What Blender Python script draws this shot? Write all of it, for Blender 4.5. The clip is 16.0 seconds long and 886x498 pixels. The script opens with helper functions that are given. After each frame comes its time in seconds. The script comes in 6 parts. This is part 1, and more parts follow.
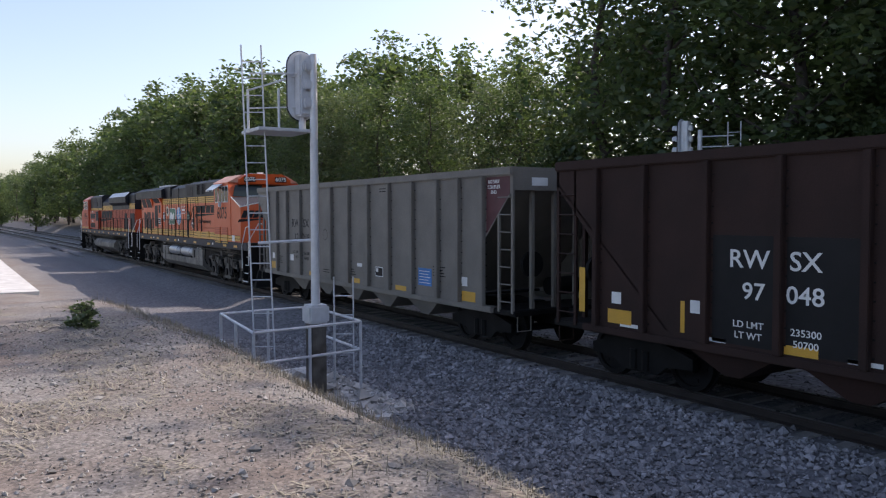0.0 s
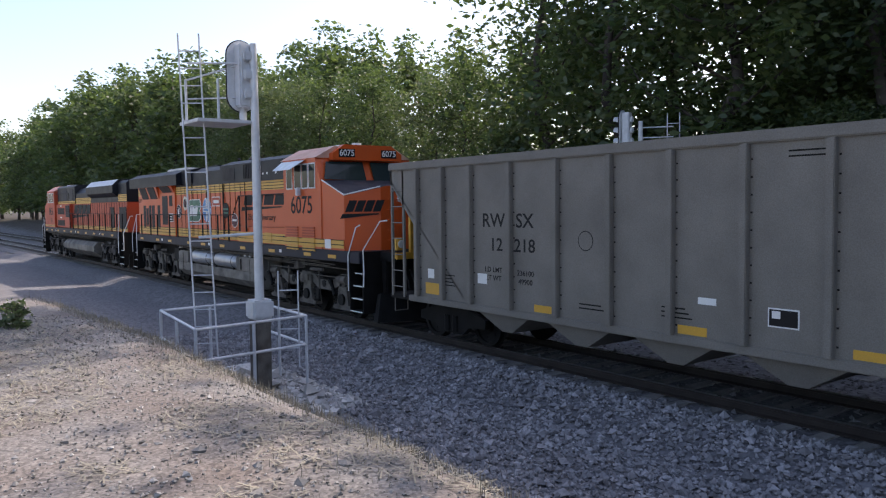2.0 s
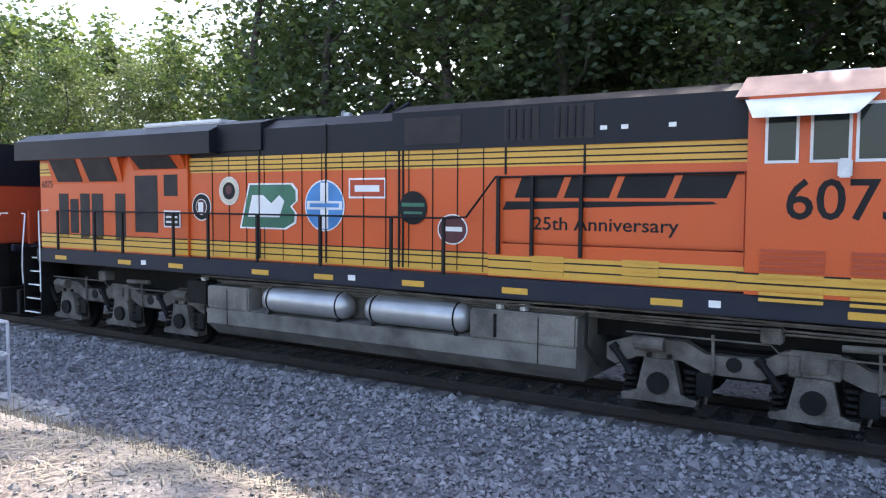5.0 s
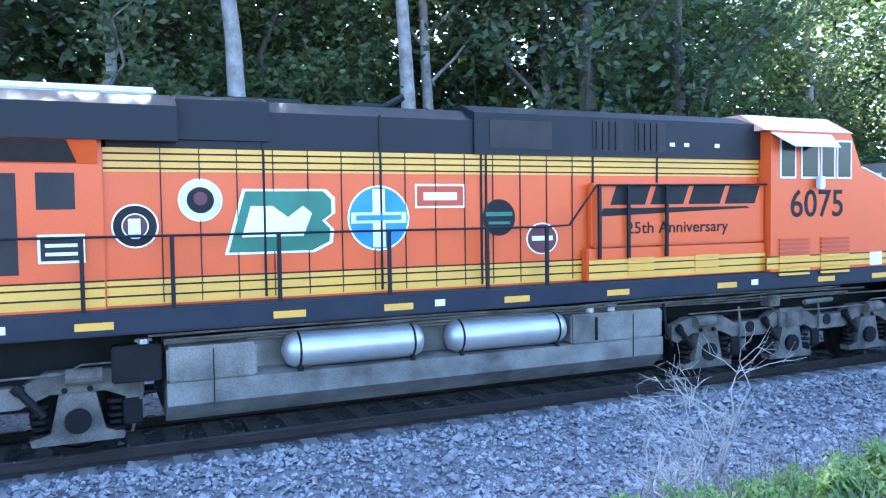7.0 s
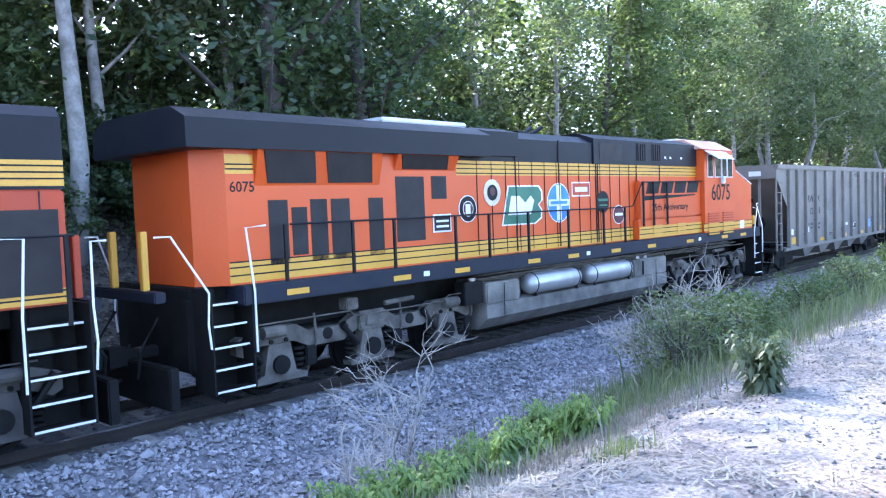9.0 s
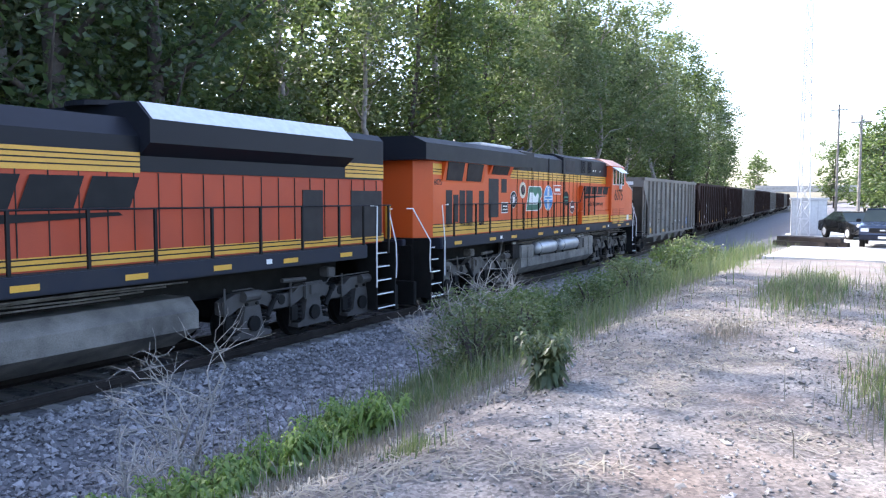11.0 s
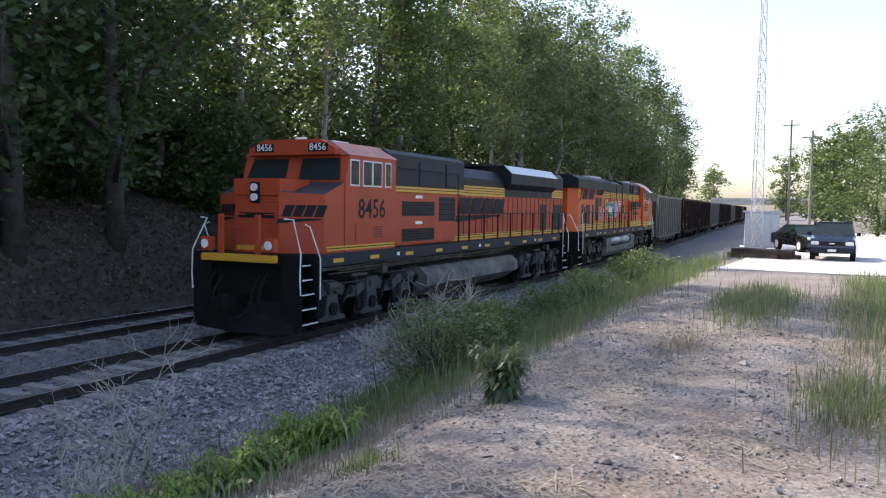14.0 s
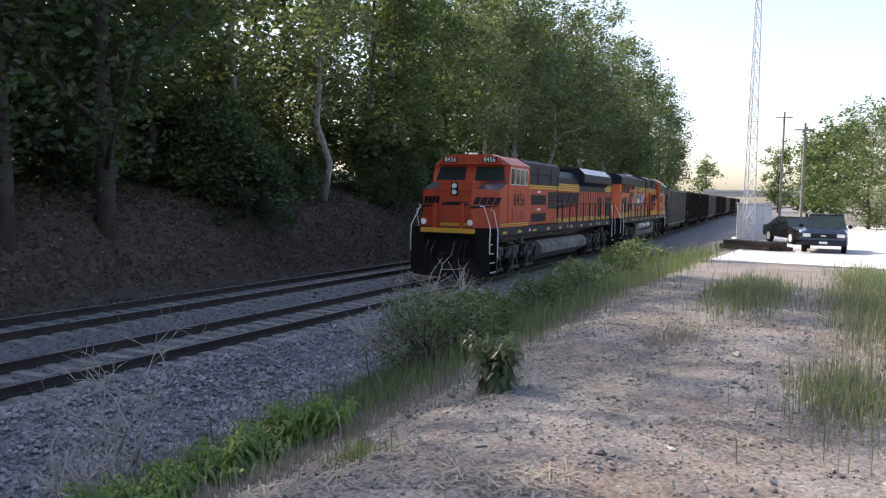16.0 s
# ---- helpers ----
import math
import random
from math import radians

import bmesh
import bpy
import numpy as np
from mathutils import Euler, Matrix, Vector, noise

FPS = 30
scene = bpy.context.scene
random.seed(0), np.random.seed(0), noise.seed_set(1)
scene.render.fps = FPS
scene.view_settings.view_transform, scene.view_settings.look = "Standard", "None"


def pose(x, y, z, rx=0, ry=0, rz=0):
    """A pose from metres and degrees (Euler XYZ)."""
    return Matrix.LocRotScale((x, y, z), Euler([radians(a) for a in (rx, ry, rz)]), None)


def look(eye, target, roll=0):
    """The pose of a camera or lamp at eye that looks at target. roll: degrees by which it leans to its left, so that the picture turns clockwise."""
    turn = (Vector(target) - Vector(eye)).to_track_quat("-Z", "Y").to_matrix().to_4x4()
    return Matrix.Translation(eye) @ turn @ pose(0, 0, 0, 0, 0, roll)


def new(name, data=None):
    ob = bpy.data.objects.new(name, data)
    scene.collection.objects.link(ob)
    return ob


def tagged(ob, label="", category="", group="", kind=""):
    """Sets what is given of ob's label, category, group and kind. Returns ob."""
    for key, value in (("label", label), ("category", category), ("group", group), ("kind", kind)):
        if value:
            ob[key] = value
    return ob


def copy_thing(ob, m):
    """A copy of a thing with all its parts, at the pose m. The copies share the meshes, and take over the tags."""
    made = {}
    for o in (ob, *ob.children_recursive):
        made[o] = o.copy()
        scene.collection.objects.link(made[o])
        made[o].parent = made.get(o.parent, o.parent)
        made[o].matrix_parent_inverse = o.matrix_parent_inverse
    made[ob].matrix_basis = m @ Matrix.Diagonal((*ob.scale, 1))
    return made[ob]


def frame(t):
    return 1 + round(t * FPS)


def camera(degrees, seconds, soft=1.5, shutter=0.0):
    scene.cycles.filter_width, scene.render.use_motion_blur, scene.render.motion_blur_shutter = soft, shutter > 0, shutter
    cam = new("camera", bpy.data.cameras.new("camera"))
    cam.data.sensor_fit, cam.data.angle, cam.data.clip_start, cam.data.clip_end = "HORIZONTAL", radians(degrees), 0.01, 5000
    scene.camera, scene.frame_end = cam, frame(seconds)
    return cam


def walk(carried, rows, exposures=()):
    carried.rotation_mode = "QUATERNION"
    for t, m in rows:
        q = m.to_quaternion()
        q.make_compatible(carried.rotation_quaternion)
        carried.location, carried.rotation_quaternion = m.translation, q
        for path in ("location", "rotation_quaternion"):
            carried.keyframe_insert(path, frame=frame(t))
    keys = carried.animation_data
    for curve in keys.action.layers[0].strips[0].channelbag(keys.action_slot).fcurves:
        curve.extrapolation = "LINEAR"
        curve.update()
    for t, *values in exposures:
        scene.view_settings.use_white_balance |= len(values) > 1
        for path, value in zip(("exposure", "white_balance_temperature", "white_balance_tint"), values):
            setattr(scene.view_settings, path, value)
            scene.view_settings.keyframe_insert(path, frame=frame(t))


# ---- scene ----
cam = camera(59.4, 16.0, 1.2)
PATH = [
    (0.0, pose(0.90, 0.15, 2.98, 87.38, 0.16, 57.41)),
    (0.5, pose(0.86, 0.18, 2.98, 86.93, -0.05, 55.40)),
    (1.0, pose(0.87, 0.20, 2.98, 86.82, 0.30, 54.20)),
    (1.5, pose(0.82, 0.20, 2.98, 86.20, 0.74, 53.40)),
    (2.0, pose(0.82, 0.17, 2.98, 86.75, 0.65, 53.29)),
    (2.5, pose(0.78, 0.12, 2.98, 86.42, 1.38, 50.99)),
    (3.0, pose(0.85, 0.04, 2.98, 86.58, -0.09, 47.85)),
    (3.5, pose(0.72, -0.11, 3.02, 86.81, 0.86, 41.55)),
    (4.0, pose(0.69, -0.19, 3.00, 86.70, 0.40, 39.68)),
    (4.5, pose(0.67, -0.25, 3.00, 87.09, 0.28, 37.14)),
    (5.0, pose(0.59, -0.30, 2.99, 86.43, -0.32, 31.92)),
    (7.5, pose(-0.35, -0.02, 2.94, 87.45, 1.71, -32.96)),
    (8.0, pose(-0.29, -0.04, 2.94, 87.72, 2.47, -37.26)),
    (8.5, pose(-0.29, -0.10, 2.91, 87.57, 2.62, -43.29)),
    (9.0, pose(-0.27, -0.11, 2.90, 86.88, 2.14, -46.44)),
    (9.5, pose(-0.24, -0.11, 2.90, 85.83, 2.26, -48.97)),
    (10.0, pose(-0.22, -0.10, 2.90, 85.41, 0.79, -55.49)),
    (12.5, pose(-0.08, -0.09, 2.95, 86.36, -0.59, -62.27)),
    (13.0, pose(-0.09, -0.10, 2.95, 86.36, -0.77, -62.73)),
    (13.5, pose(-0.09, -0.10, 2.95, 86.44, -0.70, -62.94)),
    (14.0, pose(-0.09, -0.11, 2.95, 86.81, -0.84, -63.42)),
    (14.5, pose(-0.07, -0.10, 2.95, 86.90, -0.94, -63.63)),
    (15.0, pose(-0.07, -0.09, 2.95, 86.62, -0.94, -64.18)),
    (15.5, pose(-0.07, -0.08, 2.95, 86.56, -1.24, -64.62)),
    (16.0, pose(-0.06, -0.08, 2.94, 86.08, -1.24, -63.95)),
]
walk(cam, PATH, [(0.0, 0.72, 6700, 20), (2.5, 1.2, 6700, 19), (4.0, 1.85, 7250, 18), (5.0, 2.1, 6650, 17), (7.5, 3.3, 5050, 10), (9.0, 3.0, 5600, 17), (10.0, 2.6, 5900, 18), (12.5, 1.72, 6500, 17), (16.0, 1.28, 6900, 18)])

# ---- sky and sun ----
world = bpy.data.worlds.new("sky")
scene.world = world
world.use_nodes = True
wn = world.node_tree
sky = wn.nodes.new("ShaderNodeTexSky")
sky.sky_type, sky.sun_disc = "NISHITA", False
sky.sun_elevation, sky.sun_rotation = radians(44), radians(-3)
sky.dust_density, sky.air_density = 2.0, 1.0
wn.nodes["Background"].inputs[1].default_value = 0.15
wn.links.new(sky.outputs[0], wn.nodes["Background"].inputs[0])
sun = new("sun", bpy.data.lights.new("sun", "SUN"))
sun.data.energy, sun.data.angle, sun.data.color = 3.2, radians(0.6), (1.0, 0.95, 0.86)
sun.matrix_world = look((0, 0, 60), (-0.03, -0.719, 60 - 0.694))

# ---- track line and train run ----
RUN = [(0.0, -22.33), (0.5, -19.13), (1.0, -15.93), (1.5, -12.72), (2.0, -9.52), (2.5, -6.31), (3.0, -3.14), (3.5, -0.07), (4.0, 3.07), (4.5, 6.09), (5.0, 9.00), (7.5, 23.31), (8.0, 25.97), (8.5, 28.79), (9.0, 31.64), (9.5, 34.56), (10.0, 37.45), (12.5, 51.85), (13.0, 54.76), (13.5, 57.66), (14.0, 60.50), (14.5, 63.29), (15.0, 66.06), (15.5, 68.79), (16.0, 71.51)]
SIDE = 10.6 + 0.7525          # centre of the near track
FAR = SIDE + 4.02             # centre of the far track


def bend(x):
    """How far the tracks swing away from a straight line, and their slope."""
    a, b = 0.340e-3, 2.17e-5
    q = max(-60.0, min(60.0, x))
    y, k = a * q * q / 2 + b * q ** 3 / 6, a * q + b * q * q / 2
    return y + k * (x - q), k


# ---- mesh helpers ----
def box(bm, x0, x1, y0, y1, z0, z1, bevel=0.0):
    m = Matrix.Translation(((x0 + x1) / 2, (y0 + y1) / 2, (z0 + z1) / 2)) @ Matrix.Diagonal((abs(x1 - x0), abs(y1 - y0), abs(z1 - z0), 1))
    got = bmesh.ops.create_cube(bm, size=1, matrix=m)
    if bevel:
        bmesh.ops.bevel(bm, geom=list({e for v in got["verts"] for e in v.link_edges}), offset=bevel, segments=2, affect="EDGES")
    return bm


def prism(bm, poly, lo, hi, axis="y"):
    """A polygon swept along an axis: (x, z) along y, (y, z) along x, (x, y) along z."""
    put = {"y": lambda p, w: (p[0], w, p[1]), "x": lambda p, w: (w, p[0], p[1]), "z": lambda p, w: (p[0], p[1], w)}[axis]
    a, b = [bm.verts.new(put(p, lo)) for p in poly], [bm.verts.new(put(p, hi)) for p in poly]
    n = len(poly)
    faces = [bm.faces.new(a), bm.faces.new(b[::-1])]
    faces += [bm.faces.new((a[i], b[i], b[(i + 1) % n], a[(i + 1) % n])) for i in range(n)]
    bmesh.ops.recalc_face_normals(bm, faces=faces)
    return bm


def loft(bm, rings):
    """A skin over rings of equal length, closed at both ends."""
    vs = [[bm.verts.new(p) for p in r] for r in rings]
    faces = [bm.faces.new(vs[0]), bm.faces.new(vs[-1][::-1])]
    n = len(rings[0])
    for a, b in zip(vs, vs[1:]):
        faces += [bm.faces.new((a[i], b[i], b[(i + 1) % n], a[(i + 1) % n])) for i in range(n)]
    bmesh.ops.recalc_face_normals(bm, faces=faces)
    return bm


def tube(bm, points, r, n=6, r2=None):
    pts = [Vector(p) for p in points]
    rings = []
    for i, p in enumerate(pts):
        d = (pts[min(i + 1, len(pts) - 1)] - pts[max(i - 1, 0)]).normalized()
        up = Vector((0, 0, 1)) if abs(d.z) < 0.9 else Vector((1, 0, 0))
        u = d.cross(up).normalized()
        w = u.cross(d)
        k = i / max(1, len(pts) - 1)
        rr = r if r2 is None else r + (r2 - r) * k
        rings.append([p + (u * math.cos(2 * math.pi * j / n) + w * math.sin(2 * math.pi * j / n)) * rr for j in range(n)])
    return loft(bm, rings)


def quad(bm, *pts):
    return bm.faces.new([bm.verts.new(p) for p in pts])


def mesh_of(name, bm, material, smooth=False):
    me = bpy.data.meshes.new(name)
    bm.normal_update()
    bm.to_mesh(me)
    bm.free()
    if smooth:
        me.shade_smooth()
    for m in (material if isinstance(material, (list, tuple)) else (material,)):
        me.materials.append(m)
    return me


def part(name, bm, material, parent=None, label="", smooth=False):
    ob = new(name, mesh_of(name, bm, material, smooth))
    ob.parent = parent
    return tagged(ob, label)


def thing(name, label, category, group="", m=None, kind=""):
    ob = new(name)
    ob.empty_display_size = 0.2
    if m is not None:
        ob.matrix_basis = m
    return tagged(ob, label, category, group, kind)


def B():
    return bmesh.new()


def soup(name, verts, faces, material, parent=None, label="", smooth=False):
    me = bpy.data.meshes.new(name)
    me.from_pydata(verts.tolist() if hasattr(verts, "tolist") else verts, [], faces.tolist() if hasattr(faces, "tolist") else faces)
    if smooth:
        me.shade_smooth()
    me.materials.append(material)
    ob = new(name, me)
    ob.parent = parent
    return tagged(ob, label)


def letters(text, height, material, m, parent, label="", slant=0.0, wide=1.0, name="lettering"):
    """Writing in the built-in font as a thin mesh, centred on its pose."""
    cu = bpy.data.curves.new("writing", "FONT")
    cu.body, cu.size, cu.align_x, cu.align_y, cu.extrude, cu.shear, cu.resolution_u = text, height * 1.38, "CENTER", "CENTER", 0.0015, slant, 3
    cu.offset = 0.014 * height
    ob = bpy.data.objects.new("writing", cu)
    me = bpy.data.meshes.new_from_object(ob)
    bpy.data.objects.remove(ob)
    me.transform(m @ Matrix.Diagonal((wide, 1, 1, 1)))
    me.materials.clear()
    me.materials.append(material)
    got = new(name, me)
    got.parent = parent
    return tagged(got, label)


# ---- materials ----
def mat(name, color, rough=0.6, metal=0.0, vary=0.25, scale=3.0, bump=0.15, fine=60.0, tint=None, coat=0.0, island=0.0, spec=0.5):
    """A surface with broad staining and fine grain. tint: the colour of dust or wear that lies over it in patches."""
    m = bpy.data.materials.new(name)
    m.use_nodes = True
    t = m.node_tree
    b = t.nodes["Principled BSDF"]
    N, link = t.nodes.new, t.links.new
    co = N("ShaderNodeTexCoord")
    n1, n2 = N("ShaderNodeTexNoise"), N("ShaderNodeTexNoise")
    n1.inputs["Scale"].default_value, n2.inputs["Scale"].default_value = scale, fine
    n1.inputs["Detail"].default_value, n2.inputs["Detail"].default_value = 6, 4
    link(co.outputs["Object"], n1.inputs["Vector"])
    link(co.outputs["Object"], n2.inputs["Vector"])
    ramp = N("ShaderNodeMapRange")
    ramp.inputs[1].default_value, ramp.inputs[2].default_value = 0.35, 0.7
    link(n1.outputs["Fac"], ramp.inputs[0])
    mix = N("ShaderNodeMix")
    mix.data_type = "RGBA"
    other = tint or tuple(k * (1 - vary) for k in color)
    mix.inputs["A"].default_value, mix.inputs["B"].default_value = (*color, 1), (*other, 1)
    amount = N("ShaderNodeMath")
    amount.operation = "MULTIPLY"
    amount.inputs[1].default_value = 1.0 if tint is None else vary
    link(ramp.outputs[0], amount.inputs[0])
    link(amount.outputs[0], mix.inputs["Factor"])
    grain = N("ShaderNodeMix")
    grain.data_type, grain.blend_type = "RGBA", "MULTIPLY"
    grain.inputs["Factor"].default_value = 1.0
    g = N("ShaderNodeMapRange")
    g.inputs[3].default_value, g.inputs[4].default_value = 1 - vary * 0.7, 1 + vary * 0.7
    link(n2.outputs["Fac"], g.inputs[0])
    link(mix.outputs["Result"], grain.inputs["A"])
    last = g.outputs[0]
    if island:
        geo, info = N("ShaderNodeNewGeometry"), N("ShaderNodeObjectInfo")
        add, iv, mul = N("ShaderNodeMath"), N("ShaderNodeMapRange"), N("ShaderNodeMath")
        add.operation, mul.operation = "ADD", "MULTIPLY"
        link(geo.outputs["Random Per Island"], add.inputs[0])
        link(info.outputs["Random"], add.inputs[1])
        iv.inputs[2].default_value = 2.0
        iv.inputs[3].default_value, iv.inputs[4].default_value = 1 - island, 1 + island
        link(add.outputs[0], iv.inputs[0])
        link(iv.outputs[0], mul.inputs[0])
        link(last, mul.inputs[1])
        last = mul.outputs[0]
    link(last, grain.inputs["B"])
    link(grain.outputs["Result"], b.inputs["Base Color"])
    rr = N("ShaderNodeMapRange")
    rr.inputs[3].default_value, rr.inputs[4].default_value = max(0.03, rough - 0.12), min(1, rough + 0.12)
    link(n1.outputs["Fac"], rr.inputs[0])
    link(rr.outputs[0], b.inputs["Roughness"])
    b.inputs["Metallic"].default_value = metal
    b.inputs["Coat Weight"].default_value = coat
    b.inputs["Specular IOR Level"].default_value = spec
    if bump:
        bu = N("ShaderNodeBump")
        bu.inputs["Strength"].default_value, bu.inputs["Distance"].default_value = bump, 0.01
        link(n2.outputs["Fac"], bu.inputs["Height"])
        link(bu.outputs[0], b.inputs["Normal"])
    return m


def leaf_mat(name, color, other):
    """Leaves: each island its own green, some light passing through."""
    m = bpy.data.materials.new(name)
    m.use_nodes = True
    t = m.node_tree
    b = t.nodes["Principled BSDF"]
    N, link = t.nodes.new, t.links.new
    geo, co, n = N("ShaderNodeNewGeometry"), N("ShaderNodeTexCoord"), N("ShaderNodeTexNoise")
    n.inputs["Scale"].default_value = 0.5
    link(co.outputs["Object"], n.inputs["Vector"])
    add = N("ShaderNodeMath")
    add.operation = "ADD"
    link(geo.outputs["Random Per Island"], add.inputs[0])
    link(n.outputs["Fac"], add.inputs[1])
    half = N("ShaderNodeMapRange")
    half.inputs[1].default_value, half.inputs[2].default_value = 0.3, 1.5
    link(add.outputs[0], half.inputs[0])
    mix = N("ShaderNodeMix")
    mix.data_type = "RGBA"
    mix.inputs["A"].default_value, mix.inputs["B"].default_value = (*color, 1), (*other, 1)
    link(half.outputs[0], mix.inputs["Factor"])
    link(mix.outputs["Result"], b.inputs["Base Color"])
    b.inputs["Roughness"].default_value = 0.45
    tr, sh = N("ShaderNodeBsdfTranslucent"), N("ShaderNodeMixShader")
    bright = N("ShaderNodeMix")
    bright.data_type, bright.blend_type = "RGBA", "MULTIPLY"
    bright.inputs["Factor"].default_value, bright.inputs["B"].default_value = 1.0, (1.3, 1.4, 0.85, 1)
    link(mix.outputs["Result"], bright.inputs["A"])
    link(bright.outputs["Result"], tr.inputs["Color"])
    sh.inputs[0].default_value = 0.48
    link(b.outputs[0], sh.inputs[1])
    link(tr.outputs[0], sh.inputs[2])
    link(sh.outputs[0], t.nodes["Material Output"].inputs["Surface"])
    return m


def glass_mat(name, color=(0.02, 0.03, 0.03)):
    m = bpy.data.materials.new(name)
    m.use_nodes = True
    b = m.node_tree.nodes["Principled BSDF"]
    b.inputs["Base Color"].default_value = (*color, 1)
    b.inputs["Roughness"].default_value, b.inputs["IOR"].default_value = 0.06, 1.33
    return m


ORANGE = mat("orange paint", (0.58, 0.086, 0.013), 0.4, vary=0.3, scale=1.2, bump=0.03, tint=(0.46, 0.088, 0.026), coat=0.1, spec=0.35)
ORANGE_OLD = mat("weathered orange paint", (0.43, 0.063, 0.023), 0.5, vary=0.45, scale=1.4, bump=0.04, tint=(0.28, 0.058, 0.032), spec=0.3)
YELLOW = mat("yellow paint", (0.62, 0.33, 0.035), 0.42, vary=0.25, scale=2, bump=0.03, tint=(0.4, 0.24, 0.06))
BLACK = mat("black hood paint", (0.006, 0.008, 0.013), 0.5, vary=0.3, scale=2, bump=0.03, tint=(0.015, 0.015, 0.017), spec=0.25)
LINE = mat("black stripe paint", (0.010, 0.010, 0.011), 0.6, bump=0, spec=0.25)
SILL = mat("dark blue sill paint", (0.011, 0.015, 0.028), 0.55, spec=0.25, vary=0.4, scale=2, bump=0.05, tint=(0.035, 0.034, 0.034))
WHITE = mat("white paint", (0.75, 0.75, 0.72), 0.5, vary=0.12, bump=0.02)
DARK = mat("dark screen mesh", (0.018, 0.014, 0.013), 0.7, vary=0.3, bump=0.1)
TRUCKGREY = mat("dusty grey cast steel", (0.15, 0.135, 0.115), 0.85, vary=0.85, scale=3.0, bump=0.4, tint=(0.04, 0.034, 0.029), spec=0.2)
UNDER = mat("greasy black steel", (0.009, 0.0085, 0.008), 0.7, spec=0.2, vary=0.4, bump=0.15)
TANKGREY = mat("dusty fuel tank paint", (0.20, 0.185, 0.16), 0.6, spec=0.3, vary=0.9, scale=1.7, bump=0.1, tint=(0.045, 0.041, 0.037))
SILVER = mat("aluminium air tank", (0.45, 0.45, 0.45), 0.4, 0.6, vary=0.3, bump=0.05, tint=(0.2, 0.19, 0.18))
GALV = mat("galvanised steel", (0.62, 0.63, 0.64), 0.5, 0.3, vary=0.15, scale=6, bump=0.05)
VISOR = mat("pale visor sheet", (0.6, 0.66, 0.68), 0.4, bump=0)
GREEN = mat("green emblem paint", (0.02, 0.14, 0.08), 0.45, bump=0)
BLUE = mat("blue emblem paint", (0.04, 0.22, 0.50), 0.45, bump=0)
NOSE = mat("dark anti glare paint", (0.022, 0.022, 0.034), 0.7, bump=0.1)
GLASS = glass_mat("cab glass")
HEAD = mat("lamp glass", (0.8, 0.8, 0.78), 0.15, bump=0)
CARGREY = mat("grey hopper steel", (0.195, 0.178, 0.152), 0.6, vary=0.6, scale=1.3, bump=0.06, tint=(0.125, 0.112, 0.096), spec=0.35)
CARBROWN = mat("brown hopper steel", (0.040, 0.021, 0.017), 0.75, vary=0.6, scale=1.3, bump=0.06, tint=(0.020, 0.015, 0.013), spec=0.2)
CARRED = mat("dark red panel paint", (0.10, 0.025, 0.03), 0.6, vary=0.3, bump=0.05)
LABELBLUE = mat("blue notice panel", (0.03, 0.20, 0.52), 0.5, bump=0)
RUST = mat("dark rusty rail steel", (0.035, 0.026, 0.021), 0.7, 0.2, vary=0.4, bump=0.1)
RAILTOP = mat("worn rail head", (0.30, 0.29, 0.28), 0.3, 0.8, vary=0.2, bump=0)
TIE = mat("weathered timber tie", (0.25, 0.235, 0.215), 0.85, vary=0.45, scale=3, bump=0.4, fine=25, island=0.35)
STONE = mat("grey ballast stone", (0.26, 0.25, 0.25), 0.9, vary=0.35, bump=0.4, fine=40, island=0.9, spec=0.2)
BARK = mat("bark", (0.075, 0.062, 0.052), 0.9, vary=0.5, scale=4, bump=0.8, fine=18)
PALEBARK = mat("pale bark", (0.30, 0.28, 0.26), 0.85, vary=0.5, scale=3, bump=0.5, fine=14)
LEAF = leaf_mat("leaves", (0.035, 0.068, 0.029), (0.12, 0.155, 0.062))
# darker copy of LEAF, with the wood's shade put into its greens
LEAFDARK = leaf_mat("shaded leaves", (0.024, 0.050, 0.026), (0.085, 0.118, 0.05))
LEAFLIGHT = leaf_mat("light leaves", (0.055, 0.092, 0.046), (0.155, 0.178, 0.098))
GRASS = leaf_mat("grass", (0.06, 0.105, 0.045), (0.19, 0.21, 0.115))
LEAFBRIGHT = leaf_mat("bright weed leaves", (0.075, 0.155, 0.036), (0.22, 0.30, 0.08))
DRY = mat("dry straw", (0.29, 0.26, 0.195), 0.8, vary=0.3, bump=0, island=0.3)
TWIG = mat("dead grey twigs", (0.36, 0.33, 0.29), 0.85, vary=0.3, bump=0.1)
CONCRETE = mat("pale concrete", (0.55, 0.54, 0.51), 0.85, vary=0.25, scale=2, bump=0.2)


# ---- ground ----
def lerp(x, *knots):
    """Straight lines through (x, value) knots."""
    return float(np.interp(x, [k[0] for k in knots], [k[1] for k in knots]))


def lot(x):
    """Height of the gravel shelf beside the track."""
    return lerp(x, (-60, -0.35), (-24, -0.3), (-18, 1.1), (-12, 1.3), (14, 1.3), (33, 0.85), (60, 0.6), (300, 0.6))


